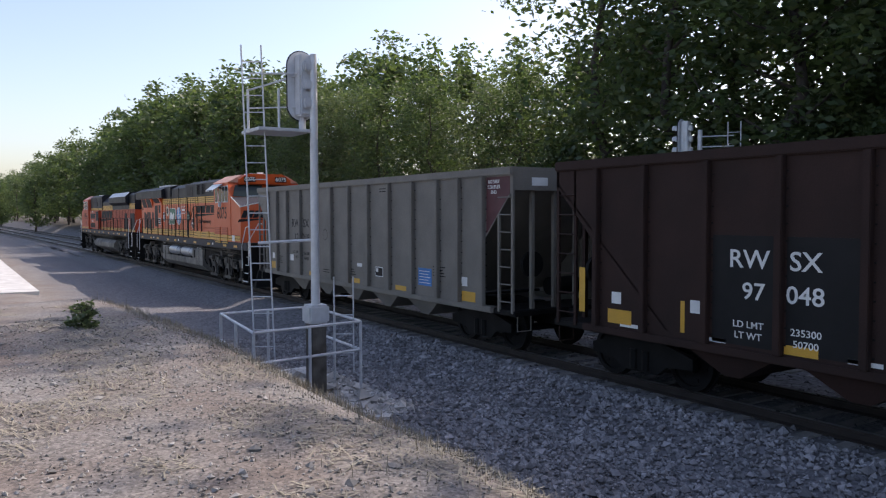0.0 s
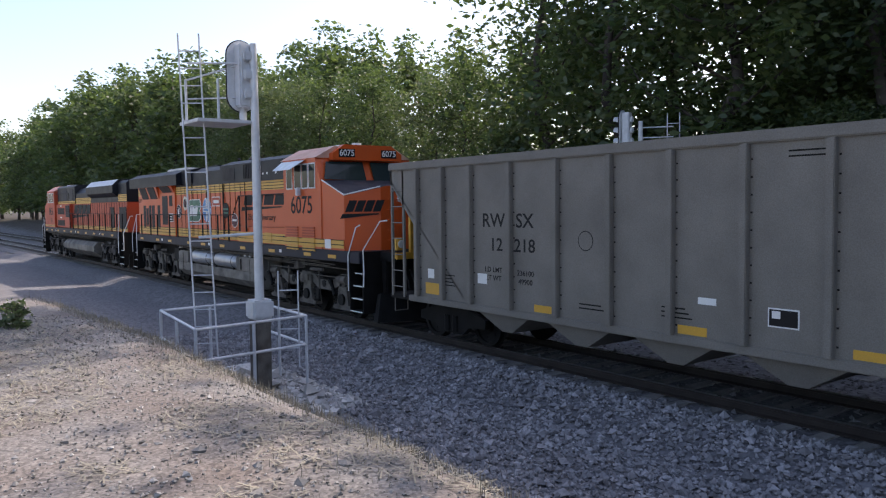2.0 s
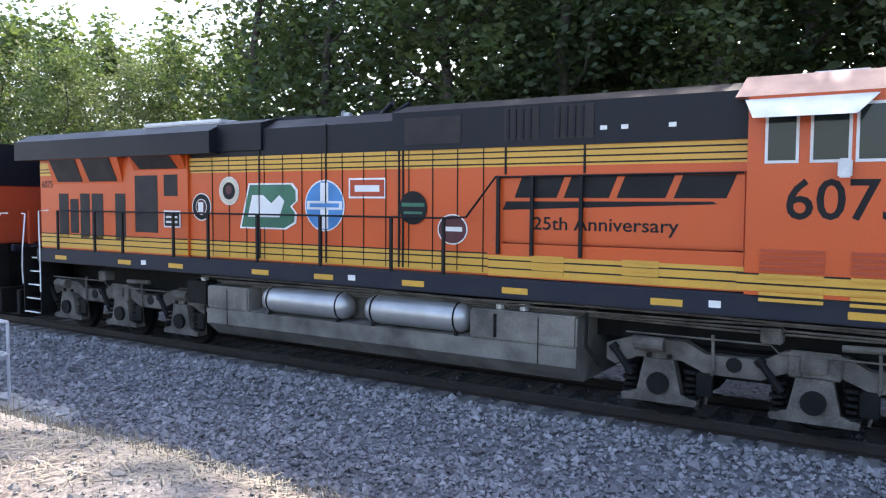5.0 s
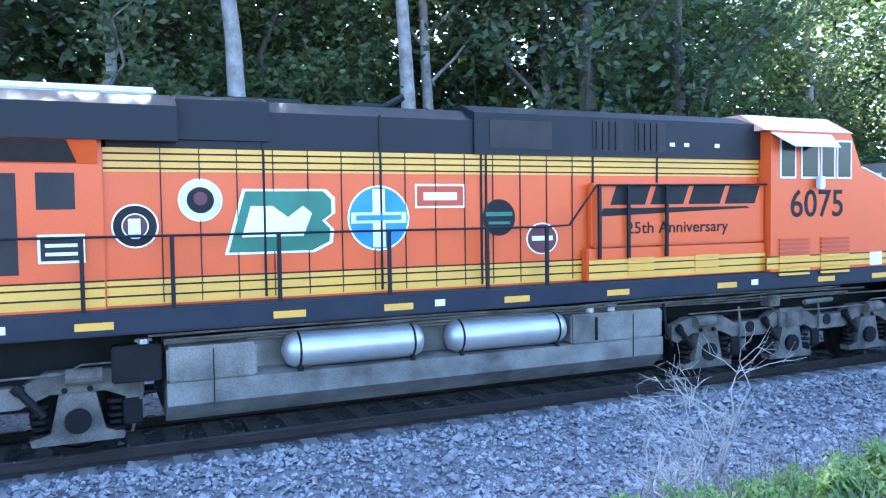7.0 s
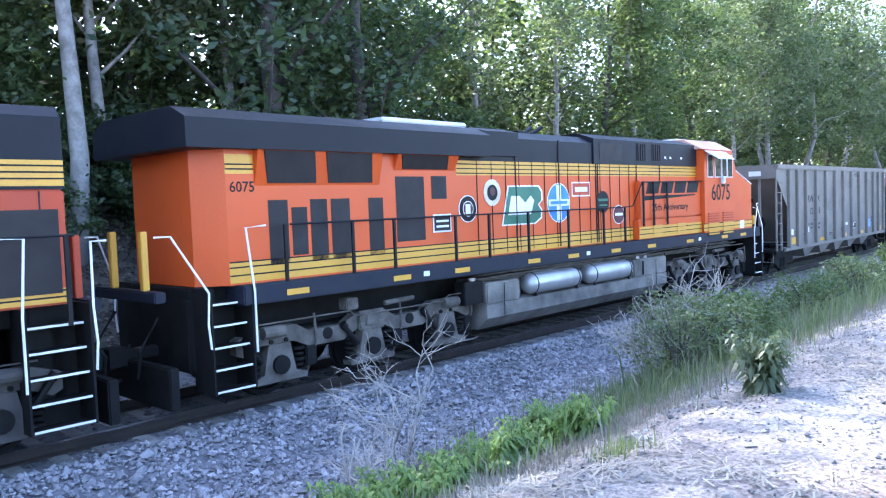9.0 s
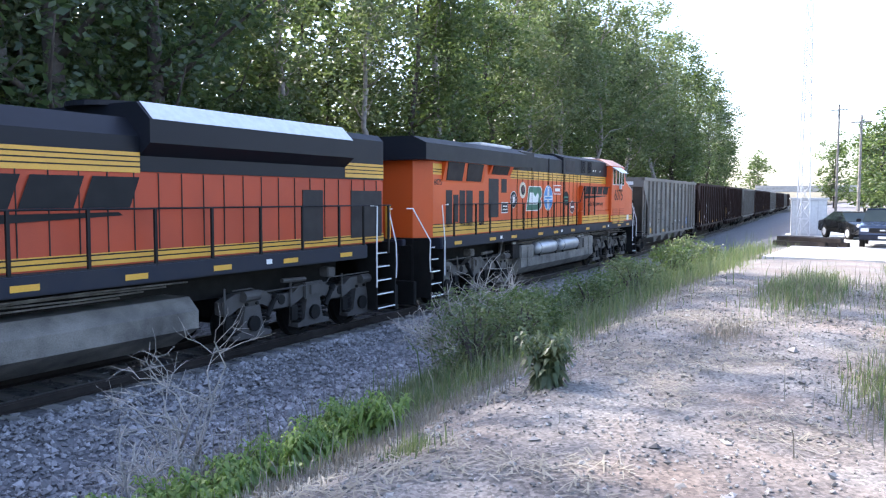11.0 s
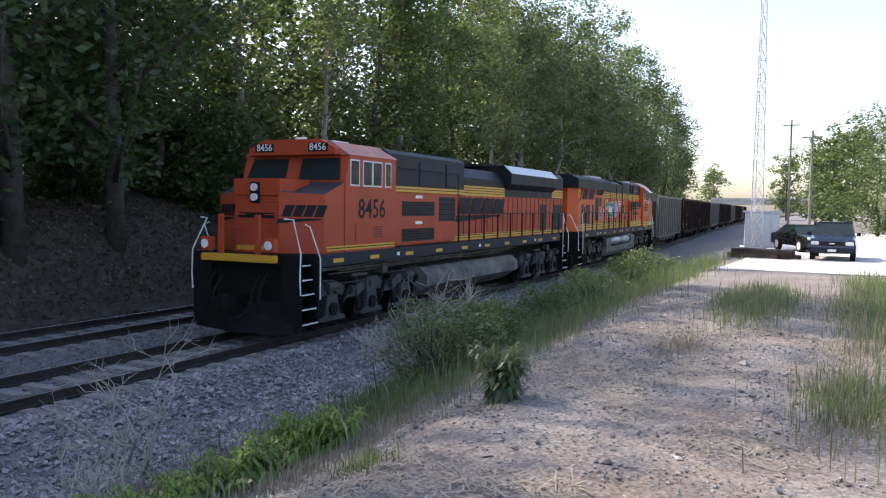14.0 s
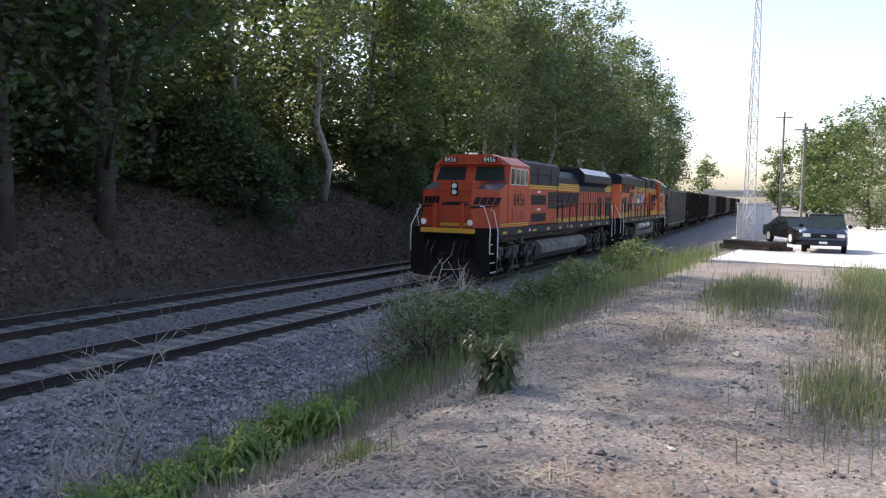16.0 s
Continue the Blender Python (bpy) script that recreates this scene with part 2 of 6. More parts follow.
def height(x, y):
    d = y - bend(x)[0]
    shelf = lot(x)
    foot = lerp(x, (-20, 4.2), (-3, 4.7), (3, 6.6), (28, 7.6), (60, 8))
    lip = lerp(x, (-20, 3.0), (0, 3.1), (4, 2.5), (25, 3.3), (50, 4))
    rough = noise.noise((x * 0.5, y * 0.5, 0)) * 0.05 + noise.noise((x * 1.9, y * 1.9, 3)) * 0.025
    rise = lerp(x, (-120, 1.2), (-40, 2.0), (-10, 3.0), (60, 3.2), (150, 1.5))
    z = lerp(d, (-200, shelf), (lip - 0.3, shelf), (lip + 0.25, shelf - 0.12), (foot, -0.45), (8.6, -0.5), (9.6, -0.195), (17.0, -0.195),
             (17.9, -0.5), (18.4, -0.4), (20.6, rise * 0.8), (24, rise * 1.1), (40, rise * 1.6), (200, rise * 2.2))
    flat = 9.2 < d < 17.4
    return z + (0 if flat else rough * (2.2 if d > 18 else 1.0))


def ground_mat():
    m = mat("gravel and dirt", (0.185, 0.172, 0.156), 0.95, vary=0.8, scale=0.8, bump=0.7, fine=28, tint=(0.135, 0.1, 0.078))
    t = m.node_tree
    N, link = t.nodes.new, t.links.new
    b = t.nodes["Principled BSDF"]
    was = b.inputs["Base Color"].links[0].from_socket
    co = N("ShaderNodeTexCoord")
    sep = N("ShaderNodeSeparateXYZ")
    link(co.outputs["Object"], sep.inputs[0])
    wob = N("ShaderNodeTexNoise")
    wob.inputs["Scale"].default_value, wob.inputs["Detail"].default_value = 1.1, 6
    link(co.outputs["Object"], wob.inputs["Vector"])
    sh = N("ShaderNodeMath")
    sh.operation = "MULTIPLY_ADD"
    sh.inputs[1].default_value = 2.0
    link(wob.outputs["Fac"], sh.inputs[0])
    link(sep.outputs["Y"], sh.inputs[2])

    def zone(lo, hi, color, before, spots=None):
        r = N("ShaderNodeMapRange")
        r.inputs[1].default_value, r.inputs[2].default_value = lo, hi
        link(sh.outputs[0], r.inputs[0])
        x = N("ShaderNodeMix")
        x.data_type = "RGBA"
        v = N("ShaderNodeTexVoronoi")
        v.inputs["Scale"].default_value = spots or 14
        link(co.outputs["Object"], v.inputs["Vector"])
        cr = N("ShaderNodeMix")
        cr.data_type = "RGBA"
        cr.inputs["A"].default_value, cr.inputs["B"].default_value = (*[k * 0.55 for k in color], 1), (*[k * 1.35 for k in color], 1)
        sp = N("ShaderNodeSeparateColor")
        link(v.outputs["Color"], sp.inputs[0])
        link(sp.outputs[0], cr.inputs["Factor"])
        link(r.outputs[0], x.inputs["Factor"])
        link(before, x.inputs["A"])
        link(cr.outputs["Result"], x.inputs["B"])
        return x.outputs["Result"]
    peb = N("ShaderNodeTexVoronoi")
    peb.inputs["Scale"].default_value = 45
    link(co.outputs["Object"], peb.inputs["Vector"])
    ps = N("ShaderNodeSeparateColor")
    link(peb.outputs["Color"], ps.inputs[0])
    pr = N("ShaderNodeMapRange")
    pr.inputs[1].default_value, pr.inputs[2].default_value, pr.inputs[3].default_value, pr.inputs[4].default_value = 0.0, 1.0, 0.6, 1.45
    link(ps.outputs[0], pr.inputs[0])
    pm = N("ShaderNodeMix")
    pm.data_type, pm.blend_type = "RGBA", "MULTIPLY"
    pm.inputs["Factor"].default_value = 1.0
    link(was, pm.inputs["A"])
    link(pr.outputs[0], pm.inputs["B"])
    # ballast bed: darker than its stones, painting in the shade of the gaps
    out = zone(4.9, 6.2, (0.14, 0.135, 0.138), pm.outputs["Result"])
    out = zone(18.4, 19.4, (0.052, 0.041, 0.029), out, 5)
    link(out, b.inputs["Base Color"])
    return m


def build_ground():
    xs = np.concatenate([np.linspace(-600, -90, 20), np.arange(-85, -22, 1.5), np.arange(-22, 36, 0.35), np.arange(36, 100, 1.5), np.linspace(102, 600, 20)])
    ys = np.concatenate([np.linspace(-500, -14, 16), np.arange(-12, 2, 0.6), np.arange(2, 9.8, 0.24), np.arange(9.8, 17.2, 1.2), np.arange(17.2, 26, 0.4), np.arange(27, 60, 3), np.linspace(64, 600, 14)])
    vs = [(x, y + bend(x)[0] if 9 < y < 18 else y, height(x, y + bend(x)[0] if 9 < y < 18 else y)) for y in ys for x in xs]
    n = len(xs)
    fs = [(j * n + i, j * n + i + 1, (j + 1) * n + i + 1, (j + 1) * n + i) for j in range(len(ys) - 1) for i in range(n - 1)]
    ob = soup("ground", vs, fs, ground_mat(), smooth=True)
    return tagged(ob, "dusty gravel and dirt ground beside the railway", "ground", kind="structure")


def stones(name, count, area, size, material, label, seed, squash=0.7, sink=0.3):
    """Loose stones: faceted lumps lying on the ground. area: x0, x1, y0, y1."""
    rng = np.random.default_rng(seed)
    base = np.array([(1, 0, 0), (0, 1, 0), (-1, 0, 0), (0, -1, 0), (0, 0, 1), (0, 0, -1)], float)
    tri = np.array([(0, 1, 4), (1, 2, 4), (2, 3, 4), (3, 0, 4), (1, 0, 5), (2, 1, 5), (3, 2, 5), (0, 3, 5)])
    x, y = rng.uniform(area[0], area[1], count), rng.uniform(area[2], area[3], count)
    r = size * rng.lognormal(0, 0.35, count)
    z = np.array([height(a, b) for a, b in zip(x, y)])
    v = base[None] * rng.uniform(0.6, 1.25, (count, 6, 1)) + rng.normal(0, 0.16, (count, 6, 3))
    a = rng.uniform(0, 6.28, count)
    tilt = rng.normal(0, 0.5, count)
    ca, sa, ct, st = np.cos(a)[:, None], np.sin(a)[:, None], np.cos(tilt)[:, None], np.sin(tilt)[:, None]
    X, Y, Z = v[..., 0], v[..., 1], v[..., 2]
    Y, Z = Y * ct - Z * st, Y * st + Z * ct
    X, Y = X * ca - Y * sa, X * sa + Y * ca
    out = np.stack([X * r[:, None] + x[:, None], Y * r[:, None] + y[:, None], Z * r[:, None] * squash + (z + r * squash * (0.7 - sink))[:, None]], -1)
    faces = (tri[None] + 6 * np.arange(count)[:, None, None]).reshape(-1, 3)
    ob = soup(name, out.reshape(-1, 3), faces, material)
    return tagged(ob, label, "stones", kind="stuff")


def build_track(name, centre, label):
    top = tagged(new(name), label, "railway track", kind="structure")
    for side, rail_name in ((-0.7525, "rail"), (0.7525, "rail")):
        bm, cap = B(), B()
        prof = [(-0.07, -0.17), (0.07, -0.17), (0.07, -0.155), (0.012, -0.13), (0.012, -0.045), (0.036, -0.035), (0.036, -0.006), (-0.036, -0.006), (-0.036, -0.035), (-0.012, -0.045), (-0.012, -0.13), (-0.07, -0.155)]
        xs = np.concatenate([np.linspace(-500, -120, 14), np.arange(-110, 130, 5.0), np.linspace(140, 500, 14)])
        loft(bm, [[(x, centre + side + bend(x)[0] + p, q) for p, q in prof] for x in xs])
        loft(cap, [[(x, centre + side + bend(x)[0] + p, q) for p, q in ((-0.034, -0.006), (0.034, -0.006), (0.028, 0), (-0.028, 0))] for x in xs])
        r = part(rail_name, bm, RUST, top)
        part("rail_head", cap, RAILTOP, r, "polished running surface")
    return top


def build_ties(track, centre, lo, hi, seed):
    rng = random.Random(seed)
    bm = B()
    box(bm, -0.115, 0.115, -1.3, 1.3, -0.1, 0.0, 0.012)
    me = mesh_of("tie", bm, TIE)
    x = lo
    far = []
    while x < hi:
        dy, k = bend(x)
        if -22 < x < 55:
            ob = new("tie", me)
            ob.parent = track
            ob.matrix_basis = pose(x + rng.uniform(-0.03, 0.03), centre + dy + rng.uniform(-0.04, 0.04), -0.172, 0, 0, math.degrees(k) + rng.uniform(-1, 1))
        else:
            far.append((x, centre + dy))
        x += 0.56
    bm = B()
    for x, y in far:
        box(bm, x - 0.115, x + 0.115, y - 1.3, y + 1.3, -0.27, -0.172)
    tagged(part("far_ties", bm, TIE, track), kind="stuff")


# ---- train: shared parts ----
def wheelset(parent, x, r):
    """Two wheels on an axle; it turns about its axle."""
    ob = new("wheelset")
    ob.parent = parent
    ob.matrix_basis = pose(x, 0, r)
    bm = B()
    tube(bm, [(0, -1.0, 0), (0, 1.0, 0)], 0.085, 10)
    for s in (-1, 1):
        prof = [(0.70, r + 0.028), (0.725, r + 0.028), (0.735, r), (0.835, r - 0.008), (0.835, r - 0.09), (0.79, r - 0.1), (0.78, 0.16), (0.84, 0.14), (0.84, 0.0)]
        rings = [[(q * math.sin(a), s * y, q * math.cos(a)) for a in np.linspace(0, 2 * math.pi, 28, endpoint=False)] for y, q in prof[:-1]]
        loft(bm, rings)
        for k in range(6):
            a = k * math.pi / 3
            box(bm, 0.28 * math.sin(a) - 0.03, 0.28 * math.sin(a) + 0.03, s * 0.785, s * 0.80, 0.28 * math.cos(a) - 0.03, 0.28 * math.cos(a) + 0.03)
    ob2 = part("wheel_and_axle", bm, UNDER, ob, "greasy steel wheels on an axle")
    return ob


WHEELS = []


def loco_truck(loco, x0, axles, material, r=0.53):
    """A three-axle bogie with cast side frames, journal boxes and coil springs."""
    t = new("bogie")
    t.parent = loco
    t.matrix_basis = pose(x0, 0, 0)
    tagged(t, "cast steel three-axle bogie")
    for ax in axles:
        w = wheelset(t, ax, r)
        WHEELS.append((w, ax, r, loco))
    for s in (-1, 1):
        y0, y1 = s * 1.02, s * 1.2
        lo, hi = min(axles) - 0.75, max(axles) + 0.75
        mid = sorted(axles)[1]
        bm = B()
        poly = [(lo, 0.78), (lo, 1.0), (lo + 0.35, 1.12)]
        for a, b in zip(sorted(axles), sorted(axles)[1:]):
            poly += [(a + 0.35, 1.12), (a + 0.6, 0.98), (b - 0.6, 0.98), (b - 0.35, 1.12)]
        poly += [(hi - 0.35, 1.12), (hi, 1.0), (hi, 0.78)]
        low = []
        for a in sorted(axles)[::-1]:
            low += [(a + 0.62, 0.72), (a + 0.3, 0.86), (a - 0.3, 0.86), (a - 0.62, 0.72)]
        prism(bm, poly + [p for p in low if lo < p[0] < hi], min(y0, y1), max(y0, y1))
        box(bm, mid - 0.3, mid + 0.3, s * 1.2 if s > 0 else s * 1.26, s * 1.26 if s > 0 else s * 1.2, 0.82, 1.16, 0.02)
        frame_ob = part("side_frame", bm, material, t)
        for ax in axles:
            bm = B()
            prism(bm, [(ax - 0.2, 0.86), (ax + 0.2, 0.86), (ax + 0.3, 0.4), (ax + 0.52, 0.34), (ax + 0.5, 0.26), (ax - 0.5, 0.26), (ax - 0.52, 0.34), (ax - 0.3, 0.4)], min(s * 1.04, s * 1.24), max(s * 1.04, s * 1.24))
            j = part("journal_box", bm, material, t)
            bm = B()
            tube(bm, [(ax, s * 1.24, r), (ax, s * 1.30, r)], 0.15, 14)
            part("bearing_cap", bm, UNDER, j)
            for d in (-0.42, 0.42):
                bm = B()
                for k in range(5):
                    tube(bm, [(ax + d, s * 1.14, 0.36 + k * 0.085), (ax + d, s * 1.14, 0.40 + k * 0.085)], 0.105 if k % 2 == 0 else 0.085, 10)
                part("coil_spring", bm, UNDER, j)
        bm = B()
        for ax in (min(axles) - 0.1, max(axles) + 0.1):
            tube(bm, [(ax - 0.22, s * 1.26, 1.06), (ax + 0.18, s * 1.26, 1.06)], 0.1, 12)
        tube(bm, [(lo + 0.3, s * 1.27, 1.2), (mid - 0.5, s * 1.27, 1.2), (mid - 0.4, s * 1.27, 1.1), (hi - 0.9, s * 1.27, 1.1), (hi - 0.7, s * 1.27, 1.2), (hi - 0.2, s * 1.27, 1.2)], 0.014, 5)
        tube(bm, [(mid + 0.3, s * 1.26, 1.24), (mid + 1.0, s * 1.26, 1.26)], 0.045, 8)
        part("brake_cylinder", bm, material, t, "dusty brake cylinders and air pipes")
        for k, ax in enumerate(axles):
            bm = B()
            tube(bm, [(ax - 0.62, s * 1.24, 0.95), (ax - 0.36, s * 1.27, 0.62)], 0.05, 8)
            tube(bm, [(ax - 0.66, s * 1.24, 1.0), (ax - 0.60, s * 1.24, 0.93)], 0.07, 8)
            part("damper", bm, UNDER, t, "greasy shock absorber")
            bm = B()
            tube(bm, [(ax + 0.70, s * 1.22, 1.25), (ax + 0.72, s * 1.24, 0.8), (ax + 0.60, s * 1.1, 0.3)], 0.022, 6)
            part("sand_pipe", bm, material, t)
            bm = B()
            box(bm, ax + 0.5, ax + 0.72, min(s * 1.2, s * 1.25), max(s * 1.2, s * 1.25), 0.42, 0.74, 0.02)
            part("brake_shoe", bm, UNDER, t)
            for d in (-0.14, 0.14):
                bm = B()
                tube(bm, [(ax + d, s * 1.2, 0.9), (ax + d, s * 1.235, 0.9)], 0.035, 8)
                part("bolt", bm, UNDER, frame_ob)
        # raised black discs stand in for the shade inside round frame openings
        for d in (-0.95, 0.95):
            bm = B()
            tube(bm, [(mid + d, s * 1.2, 0.88), (mid + d, s * 1.215, 0.88)], 0.1, 14)
            part("hole_shade", bm, UNDER, frame_ob)
        bm = B()
        box(bm, mid - 0.16, mid + 0.16, min(s * 1.26, s * 1.3), max(s * 1.26, s * 1.3), 0.9, 1.1, 0.015)
        part("wear_plate", bm, material, frame_ob)
        bm = B()
        box(bm, mid - 0.62, mid - 0.36, min(s * 1.1, s * 1.34), max(s * 1.1, s * 1.34), 1.22, 1.42, 0.02)
        part("junction_box", bm, material, t, "dusty junction box")
    bm = B()
    box(bm, min(axles) - 0.3, max(axles) + 0.3, -0.9, 0.9, 0.62, 1.0)
    part("bolster", bm, UNDER, t)
    return t


def grab(parent, pts, material=None, r=0.017, name="grab_iron", label="white grab rail"):
    bm = B()
    tube(bm, pts, r, 6)
    return part(name, bm, material or WHITE, parent, label)


def panel(parent, name, x0, x1, y, z0, z1, material, label="", t=0.006):
    """A thin sheet standing off a side wall at y (sign gives the side)."""
    s = 1 if y > 0 else -1
    bm = B()
    box(bm, x0, x1, min(y, y + s * t), max(y, y + s * t), z0, z1)
    return part(name, bm, material, parent, label)


def on_side(s, x, y, z):
    """The pose of writing on a side wall: s is the wall's side."""
    return pose(x, y, z, 90, 0, 0) if s < 0 else pose(x, y, z, 90, 0, 180)


def steps(loco, x0, x1, y, name="step_well"):
    """A stepped corner well with five treads with pale edges."""
    s = 1 if y > 0 else -1
    w = new(name)
    w.parent = loco
    bm = B()
    for a in (x0, x1 - 0.03):
        box(bm, a, a + 0.03, min(y, y - s * 0.55), max(y, y - s * 0.55), 0.32, 1.85)
        part("side_plate", bm, UNDER, w)
        bm = B()
    box(bm, x0 + 0.03, x1 - 0.03, min(y - s * 0.5, y - s * 0.55), max(y - s * 0.5, y - s * 0.55), 0.32, 1.85)
    part("back_plate", bm, UNDER, w)
    for k in range(5):
        z, d = 0.35 + 0.31 * k, 0.05 * k
        bm = B()
        box(bm, x0 + 0.03, x1 - 0.03, min(y - s * d, y - s * (d + 0.24)), max(y - s * d, y - s * (d + 0.24)), z, z + 0.02)
        tr = part("tread", bm, UNDER, w)
        bm = B()
        box(bm, x0 + 0.04, x1 - 0.04, min(y - s * (d - 0.012), y - s * d), max(y - s * (d - 0.012), y - s * d), z - 0.005, z + 0.025)
        part("tread_edge", bm, WHITE, tr, "white step edge")
    return w


def stripes(loco, x0, x1, s, y, z0, z1, lines):
    panel(loco, "stripe", x0, x1, s * y, z0, z1, YELLOW, "yellow band")
    for z in lines:
        panel(loco, "pinstripe", x0, x1, s * (y + 0.006), z, z + 0.022, LINE, "thin black line", 0.003)


def disc(parent, name, x, s, y, z, r, material, label="", t=0.004, n=28, oval=1.0):
    bm = B()
    prism(bm, [(x + r * oval * math.cos(a), z + r * math.sin(a)) for a in np.linspace(0, 2 * math.pi, n, endpoint=False)], min(s * y, s * (y + t)), max(s * y, s * (y + t)))
    return part(name, bm, material, parent, label)


def wing_mark(parent, m, w, h, material):
    """The slanted company mark: plain slanted bars over a long wedge."""
    bm = B()
    prism(bm, [(-w / 2 - h * 0.25, -h * 0.15), (w * 0.46, h * 0.10), (w * 0.44, h * 0.18), (-w / 2 - h * 0.1, h * 0.15)], -0.002, 0.002)
    bm.transform(m)
    mark = part("company_mark", bm, material, parent, "dark slanted painted mark")
    for k in range(4):
        x, low, high = -w / 2 + w * (k + 0.12) / 4, -0.008 * h, 0.28 * h
        bm = B()
        prism(bm, [(x + low, 0.28 * h), (x + w * 0.215 + low, 0.28 * h), (x + w * 0.215 + high, h), (x + high, h)], -0.002, 0.002)
        bm.transform(m)
        part("mark_bar", bm, material, mark)
    return mark


def coupler(car, x, s):
    bm = B()
    box(bm, min(x - s * 0.75, x - s * 0.1), max(x - s * 0.75, x - s * 0.1), -0.09, 0.09, 0.78, 0.95, 0.02)
    prism(bm, [(x - s * 0.22, -0.15), (x + s * 0.05, -0.16), (x + s * 0.08, 0.02), (x - s * 0.03, 0.05), (x - s * 0.03, 0.16), (x - s * 0.22, 0.15)], 0.72, 1.0, "z")
    part("coupler", bm, UNDER, car, "black knuckle coupler")
    bm = B()
    tube(bm, [(x - s * 0.5, 0.35, 0.95), (x - s * 0.25, 0.36, 0.62), (x, 0.3, 0.5), (x + s * 0.15, 0.25, 0.55)], 0.025, 6)
    part("air_hose", bm, UNDER, car, "black rubber air hose")


# ---- locomotives ----
def nose_shape(bm, x0, x1, x2, half, tip, zb, zs, zc, zf):
    """A wedge nose: full width from x0 to x1, then tapering to its tip at x2."""
    ring = lambda x, w, top, mid, inner: [(x, -w, zb), (x, w, zb), (x, w, top), (x, inner, mid), (x, -inner, mid), (x, -w, top)]
    loft(bm, [ring(x0, half, zs, zs + 0.02, tip), ring(x1, half, zc, zc + 0.06, tip), ring(x2, tip, zf - 0.04, zf, tip * 0.8)])
    for f in bm.faces:
        if f.normal.z > 0.5:
            f.material_index = 1


def window(cab, x0, x1, s, y, z0, z1, name="window", frame_mat=None):
    fr = panel(cab, name, x0, x1, s * y, z0, z1, frame_mat or GALV, "side window in a pale frame", 0.012)
    panel(fr, "pane", x0 + 0.035, x1 - 0.035, s * (y + 0.012), z0 + 0.035, z1 - 0.035, GLASS, "dark glass pane", 0.004)
    return fr


def loco_base(name, label, half_len, paint, pilot_x):
    loco = thing(name, label, "locomotive", "train")
    bm = B()
    box(bm, -half_len + 1.0, pilot_x - 0.85, -1.5, 1.5, 1.55, 1.85, 0.02)
    part("underframe", bm, SILL, loco, "dark blue side sill")
    bm = B()
    box(bm, -half_len + 0.4, pilot_x, -1.0, 1.0, 1.6, 1.84, 0.02)
    box(bm, -half_len + 1.0, pilot_x - 0.9, -0.6, 0.6, 1.0, 1.55)
    part("platform", bm, UNDER, loco)
    return loco


def under_pipes(loco, x0, x1):
    rng = random.Random(5)
    for s in (-1, 1):
        bm = B()
        for k in range(4):
            z, y = 1.5 - 0.05 * k, s * (1.38 - 0.06 * k)
            pts, x = [], x0 + k * 0.4
            while x < x1:
                pts.append((x, y, z + rng.uniform(-0.02, 0.02)))
                x += rng.uniform(1.0, 2.2)
            tube(bm, pts, 0.016, 5)
        part("air_pipe", bm, TRUCKGREY, loco, "dusty air pipes under the sill")


